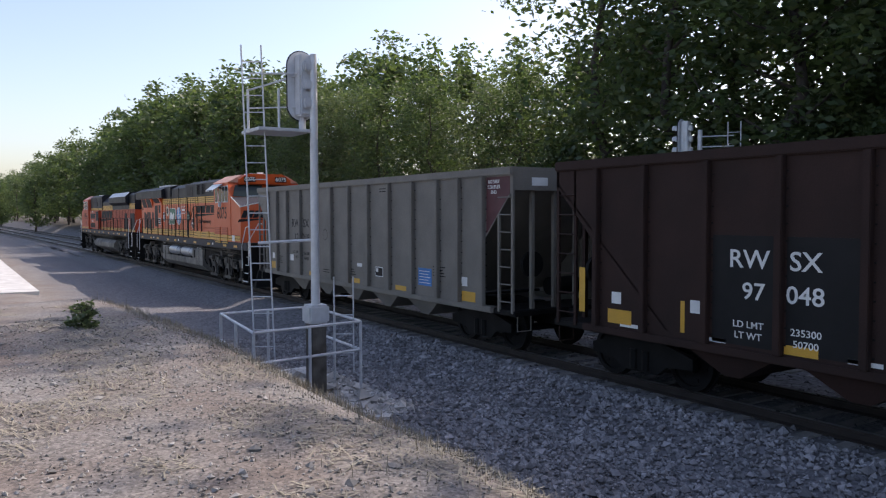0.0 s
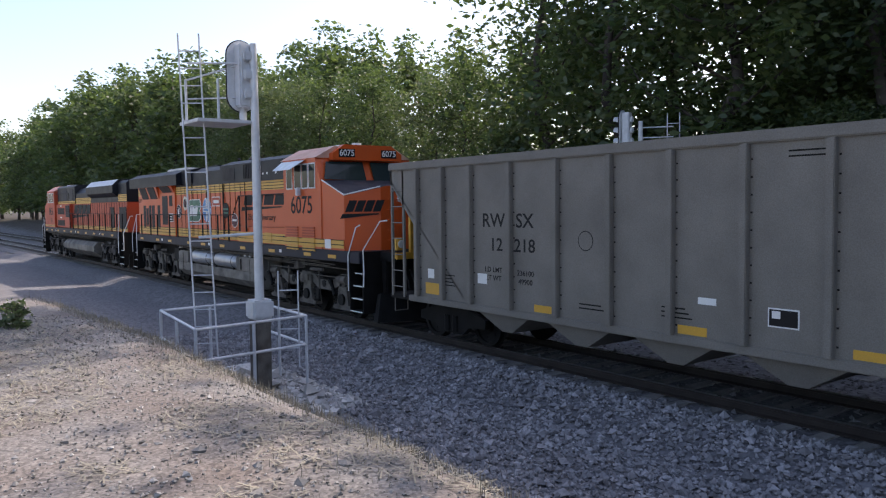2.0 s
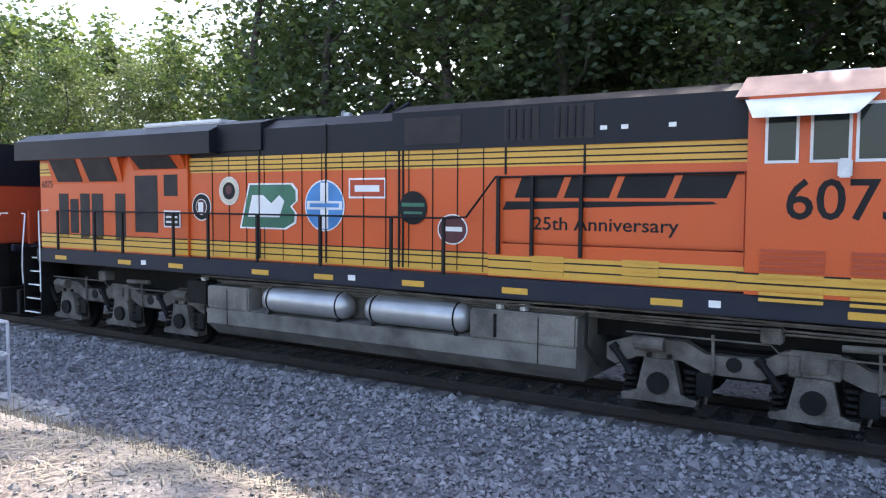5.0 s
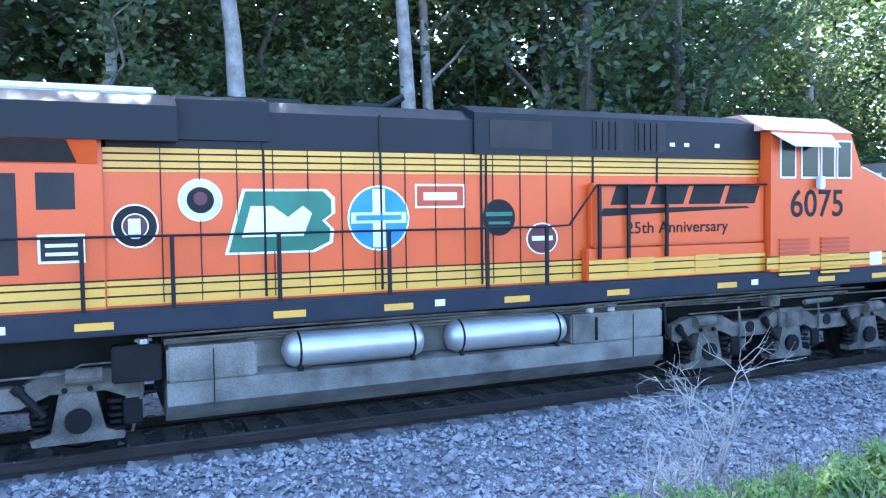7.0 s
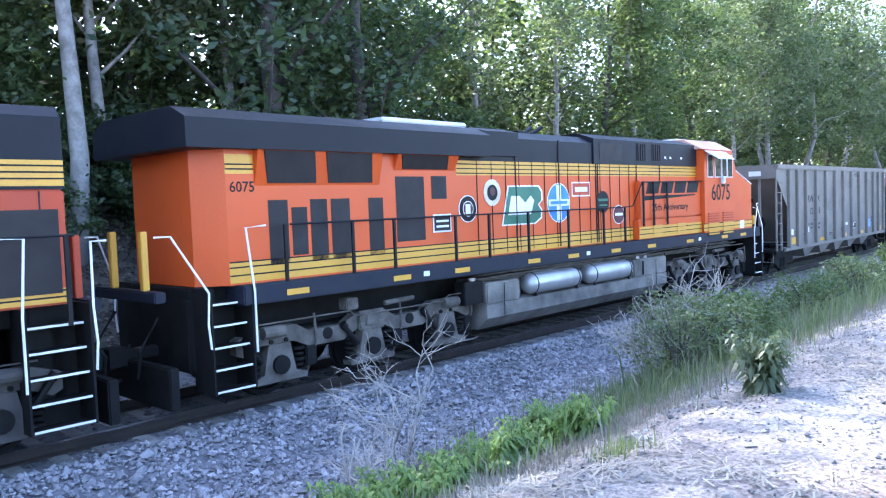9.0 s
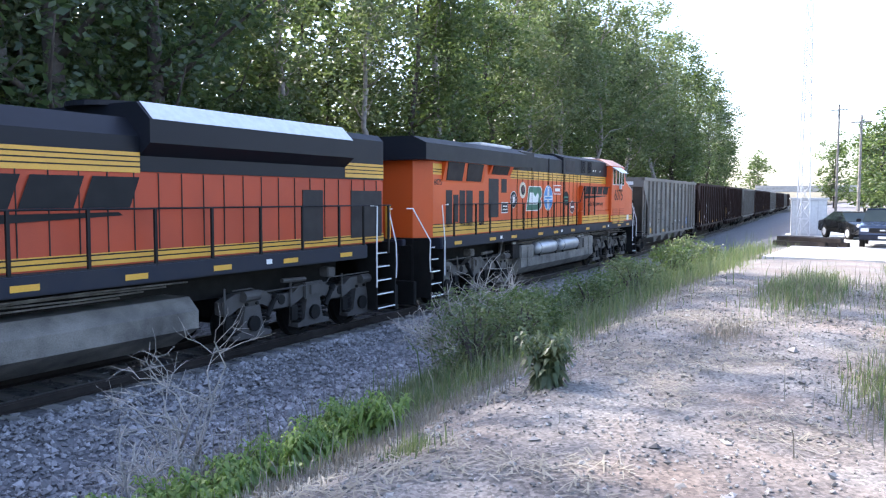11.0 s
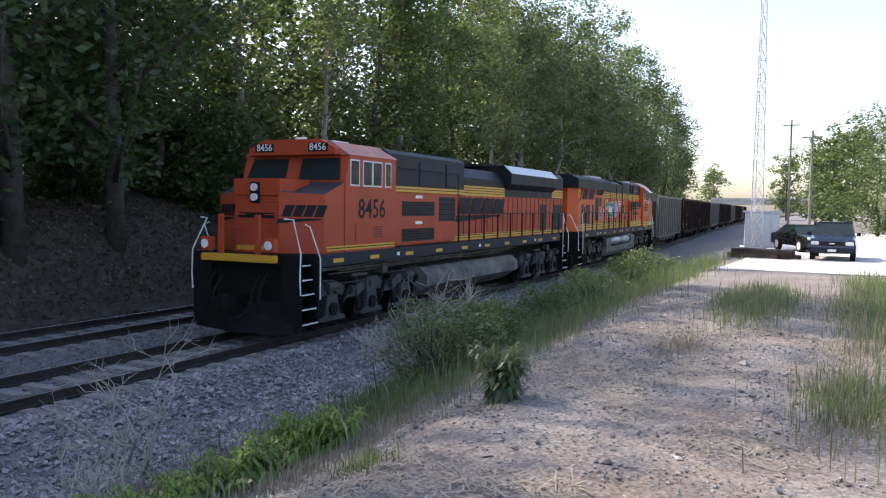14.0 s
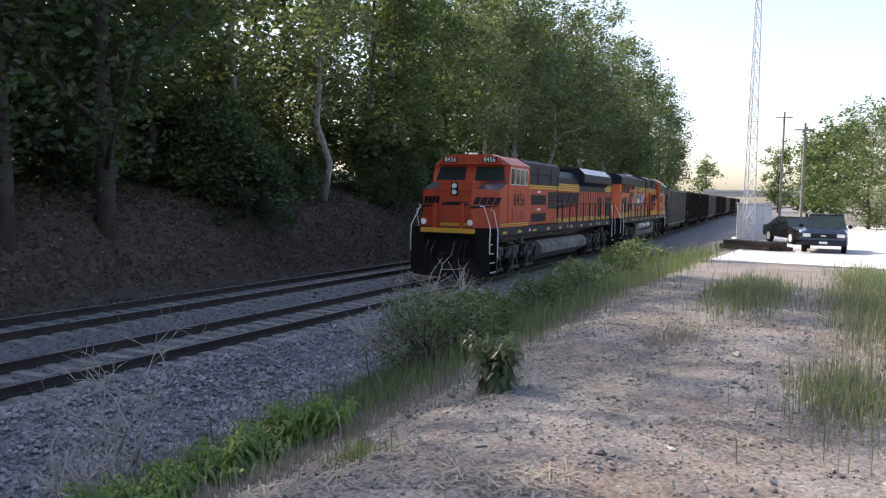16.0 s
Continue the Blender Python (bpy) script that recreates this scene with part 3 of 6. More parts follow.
def build_loco_a():
    """Number 6075: clean orange, nose towards +x."""
    L = 10.9
    loco = loco_base("locomotive", "bright orange diesel locomotive with black roof and yellow bands", L, ORANGE, 10.55)
    h = 1.25
    bm = B()
    box(bm, -9.0, 5.53, -h, h, 1.85, 3.79, 0.03)
    part("hood", bm, ORANGE, loco, "orange engine hood")
    bm = B()
    prism(bm, [(-h, 3.79), (-h, 4.28), (-0.9, 4.46), (0.9, 4.46), (h, 4.28), (h, 3.79)], -4.9, 0.0, "x")
    prism(bm, [(-h - 0.04, 3.79), (-h - 0.04, 4.40), (-0.85, 4.55), (0.85, 4.55), (h + 0.04, 4.40), (h + 0.04, 3.79)], 0.0, 5.53, "x")
    roof = part("hood_top", bm, BLACK, loco, "black hood top")
    # radiator housing with flared wings
    bm = B()
    loft(bm, [[(-10.35, y, z) for y, z in ((-0.9, 1.85), (0.9, 1.85), (0.9, 3.86), (-0.9, 3.86))], [(-10.0, y, z) for y, z in ((-1.30, 1.85), (1.30, 1.85), (1.30, 3.86), (-1.30, 3.86))],
              [(-4.95, y, z) for y, z in ((-1.30, 1.85), (1.30, 1.85), (1.30, 3.86), (-1.30, 3.86))]])
    part("radiator_housing", bm, ORANGE, loco, "orange radiator housing")
    bm = B()
    prism(bm, [(-1.5, 3.86), (-1.5, 4.28), (-1.1, 4.46), (1.1, 4.46), (1.5, 4.28), (1.5, 3.86)], -10.7, -4.1, "x")
    prism(bm, [(-1.3, 3.9), (-1.3, 4.40), (-0.9, 4.5), (0.9, 4.5), (1.3, 4.40), (1.3, 3.9)], -4.1, -2.95, "x")
    part("radiator_wing", bm, BLACK, loco, "flared black radiator roof")
    bm = B()
    box(bm, -6.6, -4.3, -1.05, 1.05, 4.46, 4.56, 0.03)
    part("radiator_fan_deck", bm, GALV, loco, "pale metal roof screen")
    bm = B()
    box(bm, -3.4, -2.3, -0.5, 0.5, 4.45, 4.58, 0.03)
    part("exhaust_outlet", bm, BLACK, loco)
    bm = B()
    box(bm, -1.5, -1.0, -0.2, 0.2, 4.45, 4.62, 0.03)
    tube(bm, [(-1.0, -0.2, 4.55), (-0.7, -0.3, 4.72)], 0.05, 8)
    tube(bm, [(-1.0, 0.1, 4.55), (-0.6, 0.1, 4.75)], 0.05, 8)
    part("air_horn", bm, BLACK, loco, "roof horns")
    for s in (-1, 1):
        # slanted radiator screens
        for x0, x1 in ((-9.4, -8.33), (-8.22, -7.12), (-6.52, -5.2)):
            bm = B()
            z0 = 3.36 if x0 < -7 else 3.6
            loft(bm, [[(x0 + 0.12, s * 1.30, z0), (x1 - 0.02, s * 1.30, z0), (x1 - 0.02, s * 1.32, z0), (x0 + 0.12, s * 1.32, z0)],
                      [(x0, s * 1.44, 3.85), (x1 - 0.12, s * 1.44, 3.85), (x1 - 0.12, s * 1.46, 3.85), (x0, s * 1.46, 3.85)]])
            part("radiator_screen", bm, DARK, loco, "dark slanted screen")
        for x0, x1 in ((-9.5, -6.97), (-6.6, -5.0)):
            bm = B()
            z0 = 3.32 if x0 < -7 else 3.58
            prism(bm, [(s * 1.30, z0), (s * 1.30, 3.86), (s * 1.44, 3.86)], x0, x1, "x")
            part("flare", bm, ORANGE, loco)
        for x0, x1, z0, z1 in ((-9.28, -8.92, 2.1, 3.1), (-8.85, -8.55, 2.22, 2.98), (-8.48, -8.14, 2.1, 3.1), (-8.06, -7.66, 2.1, 3.1), (-7.24, -6.9, 2.1, 3.1), (-6.58, -5.86, 2.3, 3.47), (-5.66, -5.25, 3.05, 3.48)):
            panel(loco, "door", x0, x1, s * 1.30, z0, z1, DARK, "dark screened door")
        stripes(loco, -10.0, -9.52, s, 1.30, 3.5, 3.79, (3.56, 3.63))
        letters("6075", 0.16, LINE, on_side(s, -9.72, s * 1.303, 3.30), loco, "small black number")
        stripes(loco, -4.94, 5.53, s, h, 3.50, 3.79, (3.53, 3.62, 3.71))
        stripes(loco, -4.94, 1.85, s, h, 1.88, 2.2, (1.98, 2.1, 2.18))
        stripes(loco, -10.0, -4.96, s, 1.30, 1.88, 2.2, (1.98, 2.1, 2.18))
        # hood door joints
        bm = B()
        x = -4.3
        while x < 1.7:
            box(bm, x, x + 0.012, min(s * h, s * (h + 0.014)), max(s * h, s * (h + 0.014)), 1.9, 3.79)
            x += 0.46
        for x in (-3.05, -1.45, 0.1, 0.18, 2.05, 3.3):
            box(bm, x, x + 0.03, min(s * h, s * (h + 0.02)), max(s * h, s * (h + 0.02)), 1.9, 4.3)
        tagged(part("door_joints", bm, LINE, loco, "narrow dark joints between hood doors"), kind="stuff")
        # emblems, plain shapes
        y = h + 0.008
        disc(loco, "round_emblem", -4.6, s, y, 2.84, 0.27, WHITE)
        disc(loco, "round_emblem", -4.6, s, y + 0.004, 2.84, 0.25, LINE)
        disc(loco, "round_emblem", -4.6, s, y + 0.008, 2.84, 0.155, WHITE)
        disc(loco, "round_emblem", -4.6, s, y + 0.012, 2.84, 0.14, CARRED)
        panel(loco, "emblem_bar", -4.68, -4.54, s * (y + 0.016), 2.74, 2.93, WHITE, "", 0.002)
        disc(loco, "round_emblem", -3.83, s, y, 3.15, 0.27, WHITE)
        disc(loco, "round_emblem", -3.83, s, y + 0.004, 3.15, 0.255, mat("cream enamel", (0.62, 0.55, 0.42), 0.5, bump=0))
        disc(loco, "round_emblem", -3.83, s, y + 0.008, 3.15, 0.165, LINE)
        disc(loco, "round_emblem", -3.83, s, y + 0.012, 3.17, 0.085, CARRED)
        panel(loco, "square_emblem", -5.66, -5.16, s * 1.31, 2.42, 2.76, WHITE)
        panel(loco, "square_emblem", -5.63, -5.19, s * 1.316, 2.45, 2.73, DARK)
        for k in range(2):
            panel(loco, "emblem_bar", -5.58, -5.24, s * 1.323, 2.51 + 0.1 * k, 2.55 + 0.1 * k, WHITE, "", 0.002)
        d = 1 if s < 0 else -1
        cx = -2.83
        for k, m in ((1.0, WHITE), (0.93, GREEN)):
            bm = B()
            pl = [(-0.72, -0.42), (0.45, -0.42), (0.70, -0.30), (0.72, -0.12), (0.60, 0.0), (0.74, 0.10), (0.74, 0.30), (0.62, 0.42), (-0.48, 0.42)]
            prism(bm, [(cx + d * px * k, 2.87 + pz * k) for px, pz in pl], min(s * y, s * (y + 0.004 + (1 - k) * 0.05)), max(s * y, s * (y + 0.004 + (1 - k) * 0.05)))
            part("broad_emblem", bm, m, loco, "green block emblem edged in white")
        bm = B()
        prism(bm, [(cx + d * px, 2.87 + pz) for px, pz in ((-0.5, -0.2), (0.3, -0.2), (0.42, 0.1), (0.3, 0.2), (0.1, 0.05), (-0.1, 0.2), (-0.38, 0.2))], min(s * (y + 0.008), s * (y + 0.011)), max(s * (y + 0.008), s * (y + 0.011)))
        part("emblem_block", bm, WHITE, loco)
        disc(loco, "cross_emblem", -1.47, s, y, 2.89, 0.45, WHITE)
        disc(loco, "cross_emblem", -1.47, s, y + 0.004, 2.89, 0.425, BLUE)
        panel(loco, "emblem_bar", -1.56, -1.38, s * (y + 0.008), 2.49, 3.29, WHITE, "", 0.002)
        panel(loco, "emblem_bar", -1.87, -1.07, s * (y + 0.009), 2.82, 2.97, VISOR, "", 0.003)
        panel(loco, "emblem_bar", -1.80, -1.14, s * (y + 0.012), 2.86, 2.93, BLUE, "", 0.002)
        panel(loco, "plate_emblem", -0.93, -0.15, s * y, 3.02, 3.36, WHITE, "", 0.003)
        panel(loco, "plate_emblem", -0.90, -0.18, s * (y + 0.003), 3.05, 3.33, ORANGE_OLD, "", 0.002)
        panel(loco, "emblem_bar", -0.80, -0.28, s * (y + 0.005), 3.13, 3.24, WHITE, "", 0.002)
        disc(loco, "round_emblem", 0.40, s, y + 0.012, 2.87, 0.27, LINE)
        panel(loco, "emblem_bar", 0.18, 0.62, s * (y + 0.017), 2.89, 2.95, GREEN, "", 0.002)
        panel(loco, "emblem_bar", 0.22, 0.58, s * (y + 0.017), 2.77, 2.81, GREEN, "", 0.002)
        disc(loco, "round_emblem", 1.14, s, y, 2.54, 0.24, WHITE, oval=1.15)
        disc(loco, "round_emblem", 1.14, s, y + 0.004, 2.54, 0.22, CARRED, oval=1.15)
        panel(loco, "emblem_bar", 0.96, 1.32, s * (y + 0.008), 2.51, 2.58, WHITE, "", 0.002)
        # equipment box ahead of the hood
        bm = B()
        box(bm, 1.95, 5.53, min(s * h, s * 1.40), max(s * h, s * 1.40), 2.38, 3.38, 0.03)
        box(bm, 1.85, 5.53, min(s * h, s * 1.42), max(s * h, s * 1.42), 1.86, 2.36, 0.02)
        part("equipment_box", bm, ORANGE, loco, "orange equipment cabinet on the walkway")
        stripes(loco, 1.87, 5.52, s, 1.42, 1.88, 2.18, (1.98, 2.1))
        wing_mark(loco, pose(3.75, s * 1.405, 2.92, 0, 0, 0 if s < 0 else 180), 3.1, 0.42, LINE)
        letters("25th Anniversary", 0.19, LINE, on_side(s, 3.64, s * 1.405, 2.66), loco, "dark blue lettering", 0.0, 1.15)
        for x0 in (2.6, 3.95):
            for k in range(5):
                panel(loco, "louvre", x0, x0 + 0.5, s * 1.428, 1.93 + 0.06 * k, 1.96 + 0.06 * k, YELLOW, "", 0.02)
        for x0, x1 in ((2.05, 2.62), (2.86, 3.46)):
            pn = panel(loco, "hood_grille", x0, x1, s * (h + 0.045), 3.88, 4.36, DARK, "black intake grille")
            for k in range(4):
                panel(pn, "slat", x0 + 0.05 + 0.12 * k, x0 + 0.09 + 0.12 * k, s * (h + 0.05), 3.9, 4.34, BLACK, "", 0.02)
        for x in (2.9, 3.55, 3.85, 4.5):
            panel(loco, "data_plate", x, x + 0.1, s * (h + 0.045), 3.98, 4.04, WHITE, "small white sticker", 0.004)
        panel(loco, "hood_grille", 0.25, 1.3, s * (h + 0.045), 3.88, 4.3, DARK, "black intake grille")
    # cab
    bm = B()
    prism(bm, [(5.54, 1.85), (5.54, 4.28), (7.48, 4.28), (7.8, 3.6), (7.8, 1.85)], -1.52, 1.52)
    cab = part("cab", bm, ORANGE, loco, "orange crew cab")
    bm = B()
    loft(bm, [[(5.38, -1.54, 4.28), (7.52, -1.54, 4.28), (7.52, 1.54, 4.28), (5.38, 1.54, 4.28)], [(5.40, -0.95, 4.60), (7.55, -0.95, 4.60), (7.55, 0.95, 4.60), (5.40, 0.95, 4.60)]])
    # the roof's pale colour carries the sunlight falling on it from above
    part("cab_roof", bm, mat("sunlit cab roof", (0.60, 0.34, 0.25), 0.55, vary=0.2, bump=0.03), cab, "cab roof with sunlight put into its pale colour")
    bm = B()
    box(bm, 6.1, 6.8, -0.4, 0.4, 4.60, 4.70, 0.03)
    tube(bm, [(7.1, 0, 4.6), (7.1, 0, 4.74)], 0.13, 12)
    part("air_conditioner", bm, WHITE, cab, "white roof unit")
    bm = B()
    prism(bm, [(-1.1, 4.22), (-1.1, 4.40), (-0.75, 4.64), (0.75, 4.64), (1.1, 4.40), (1.1, 4.22)], 7.5, 7.72, "x")
    part("number_box", bm, ORANGE, cab)
    for s in (-1, 1):
        bm = B()
        box(bm, 7.72, 7.735, min(s * 0.42, s * 0.92), max(s * 0.42, s * 0.92), 4.30, 4.52, 0.005)
        nb = part("number_board", bm, LINE, cab, "black number board with white digits")
        letters("6075", 0.17, WHITE, pose(7.737, s * 0.67, 4.41, 90, 0, 90), nb, "white digits")
        bm = B()
        loft(bm, [[(7.815, s * 0.12, 3.66), (7.815, s * 1.42, 3.70), (7.825, s * 1.42, 3.70), (7.825, s * 0.12, 3.66)], [(7.59, s * 0.12, 4.18), (7.59, s * 1.25, 4.18), (7.60, s * 1.25, 4.18), (7.60, s * 0.12, 4.18)]])
        part("windshield", bm, GLASS, cab, "dark windshield reflecting trees")
        for x0, x1 in ((5.74, 6.12), (6.24, 6.68), (6.72, 7.08), (7.12, 7.5)):
            window(cab, x0, x1, s, 1.52, 3.46, 4.15)
        bm = B()
        loft(bm, [[(5.5, s * 1.53, 4.24), (6.95, s * 1.53, 4.24), (6.95, s * 1.55, 4.24), (5.5, s * 1.55, 4.24)], [(5.66, s * 1.9, 3.98), (6.75, s * 1.9, 3.98), (6.75, s * 1.92, 3.98), (5.66, s * 1.92, 3.98)]])
        part("sun_visor", bm, VISOR, cab, "pale blue folding sun visor")
        bm = B()
        box(bm, 6.55, 6.7, min(s * 1.56, s * 1.66), max(s * 1.56, s * 1.66), 3.28, 3.5, 0.02)
        part("mirror", bm, GALV, cab)
        letters("6075", 0.49, LINE, on_side(s, 6.65, s * 1.524, 3.0), cab, "large dark digits")
        stripes(loco, 5.45, 8.98, s, 1.52, 1.9, 2.12, (1.98, 2.1))
        for x0 in (5.72, 6.72):
            for k in range(9):
                panel(loco, "louvre", x0, x0 + 0.72, s * 1.53, 1.78 + 0.075 * k, 1.82 + 0.075 * k, YELLOW if k < 5 else ORANGE_OLD, "", 0.025)
        panel(loco, "notice", 8.0, 8.32, s * 1.53, 1.88, 2.12, WHITE, "white notice plate")
    bm = B()
    nose_shape(bm, 7.8, 9.0, 9.45, 1.5, 0.7, 1.85, 3.66, 3.24, 3.48)
    part("nose", bm, [ORANGE, NOSE], loco, "orange wedge nose with dark top")
    for s in (-1, 1):
        bm = B()
        tube(bm, [(7.8, s * 1.5, 3.68), (9.0, s * 1.51, 3.26), (9.46, s * 0.71, 3.47)], 0.018, 6)
        part("nose_edge", bm, WHITE, loco, "white painted nose edge")
        wing_mark(loco, pose(9.24, s * 1.115, 2.72, 0, 0, 60.6 if s < 0 else 119.4), 0.92, 0.4, LINE)
        bm = B()
        tube(bm, [(9.44, s * 0.12, 3.15), (9.52, s * 0.12, 3.15)], 0.09, 14)
        part("headlight", bm, HEAD, loco, "nose headlight")
        bm = B()
        for k in range(5):
            tube(bm, [(9.46, s * 0.5, 2.1 + 0.26 * k), (9.53, s * 0.5, 2.1 + 0.26 * k), (9.53, s * 0.25, 2.1 + 0.26 * k), (9.46, s * 0.25, 2.1 + 0.26 * k)], 0.012, 5)
        part("nose_grab", bm, ORANGE, loco)
    handrails(loco, -9.0, 1.1, (-9.1, -7.75, -6.8, -5.2, -4.2, -2.9, -1.4, 0.1, 1.1), 2.72, ((1.5, 2.74), (2.0, 3.34), (5.5, 3.36)), (2.05, 2.6, 3.35))
    fuel_tank(loco, -4.3, 3.3, True)
    loco_truck(loco, 0, (4.42, 6.34, 8.36), TRUCKGREY)
    loco_truck(loco, 0, (-9.15, -7.22, -5.3), TRUCKGREY)
    ends(loco, 9.2, 9.86, 10.55, 10.85, -10.45, -9.75, -10.95, -11.3)
    sill_plates(loco, (-9.15, -6.9, -5.3, -3.0, -1.5, 0.35, 2.15, 4.37, 6.7, 8.1))
    under_pipes(loco, -4.5, 9.0)
    return loco


def sill_plates(loco, xs):
    for s in (-1, 1):
        for k, x in enumerate(xs):
            panel(loco, "reflector", x, x + 0.42, s * 1.502, 1.63, 1.72, YELLOW, "yellow reflective strip")
            if k % 3 == 1:
                panel(loco, "notice", x + 0.75, x + 0.9, s * 1.502, 1.65, 1.74, WHITE, "small white notice")


def handrails(loco, x0, x1, posts, z, tail, high_posts):
    for s in (-1, 1):
        bm = B()
        tube(bm, [(x0, s * 1.46, z), (x1, s * 1.46, z)] + [(a, s * 1.46, b) for a, b in tail], 0.018, 6)
        part("handrail", bm, LINE, loco, "black walkway rail")
        for x in posts:
            bm = B()
            box(bm, x - 0.025, x + 0.025, s * 1.46 - 0.02, s * 1.46 + 0.02, 1.6, z)
            part("rail_post", bm, LINE, loco)
        for x in high_posts:
            bm = B()
            box(bm, x - 0.025, x + 0.025, s * 1.46 - 0.02, s * 1.46 + 0.02, 2.2, tail[-1][1])
            part("rail_post", bm, LINE, loco)


def fuel_tank(loco, x0, x1, air):
    bm = B()
    if air:
        prism(bm, [(-1.15, 0.38), (1.15, 0.38), (1.42, 0.62), (1.42, 0.9), (1.05, 0.95), (1.05, 1.4), (-1.05, 1.4), (-1.05, 0.95), (-1.42, 0.9), (-1.42, 0.62)], x0, x1, "x")
        for s in (-1, 1):
            for a, b, top in ((x0 + 0.002, x0 + 1.1, 1.34), (x1 - 1.75, x1 - 0.002, 1.36)):
                side = B()
                box(side, a, b, min(s * 1.05, s * 1.422), max(s * 1.05, s * 1.422), 0.9, top, 0.03)
                part("tank_box", side, TANKGREY, loco, "raised end of the fuel tank")
    else:
        prism(bm, [(-0.8, 0.32), (0.8, 0.32), (1.42, 0.68), (1.42, 0.98), (1.2, 1.2), (-1.2, 1.2), (-1.42, 0.98), (-1.42, 0.68)], x0, x1, "x")
    tank = part("fuel_tank", bm, TANKGREY, loco, "dusty grey fuel tank")
    if not air:
        return
    for s in (-1, 1):
        for a, b in ((-2.85, -0.85), (-0.5, 1.5)):
            bm = B()
            loft(bm, [[(x, s * 1.27 + r * math.cos(t), 1.17 + r * math.sin(t)) for t in np.linspace(0, 2 * math.pi, 18, endpoint=False)]
                      for x, r in ((a, 0.06), (a + 0.06, 0.19), (a + 0.15, 0.235), (b - 0.15, 0.235), (b - 0.06, 0.19), (b, 0.06))])
            t = part("air_tank", bm, SILVER, loco, "silver cylindrical air tank", True)
            for x in (a + 0.2, b - 0.2):
                bm = B()
                tube(bm, [(x - 0.015, s * 1.27, 1.17), (x + 0.015, s * 1.27, 1.17)], 0.242, 18)
                tube(bm, [(x, s * 1.38, 0.97), (x, s * 1.42, 0.9)], 0.035, 6)
                part("strap", bm, UNDER, t)
        for x in (x0 + 0.55, x1 - 0.6):
            bm = B()
            box(bm, x, x + 0.012, min(s * 1.422, s * 1.43), max(s * 1.422, s * 1.43), 0.62, 1.3)
            part("seam", bm, UNDER, tank)
        for x in (x1 - 1.3, x1 - 0.9, x0 - 0.25):
            bm = B()
            tube(bm, [(x, s * 1.25, 1.36), (x, s * 1.25, 1.46)], 0.07, 10)
            tube(bm, [(x - 0.1, s * 1.25, 1.44), (x + 0.1, s * 1.25, 1.44)], 0.02, 6)
            part("filler_cap", bm, SILVER, tank, "metal filler cap")
        bm = B()
        box(bm, x0 - 0.62, x0 - 0.05, min(s * 1.1, s * 1.38), max(s * 1.1, s * 1.38), 0.95, 1.4, 0.02)
        part("valve_box", bm, UNDER, tank, "black valve box")
        bm = B()
        tube(bm, [(x1 + 0.1, s * 1.3, 1.5), (x1 + 0.12, s * 1.36, 0.95), (x1 + 0.3, s * 1.3, 0.7)], 0.025, 6)
        part("hose", bm, UNDER, tank)
        bm = B()
        tube(bm, [(x1 - 1.3, s * 1.43, 0.95), (x1 - 1.3, s * 1.43, 1.3)], 0.025, 6)
        part("sight_gauge", bm, UNDER, tank)


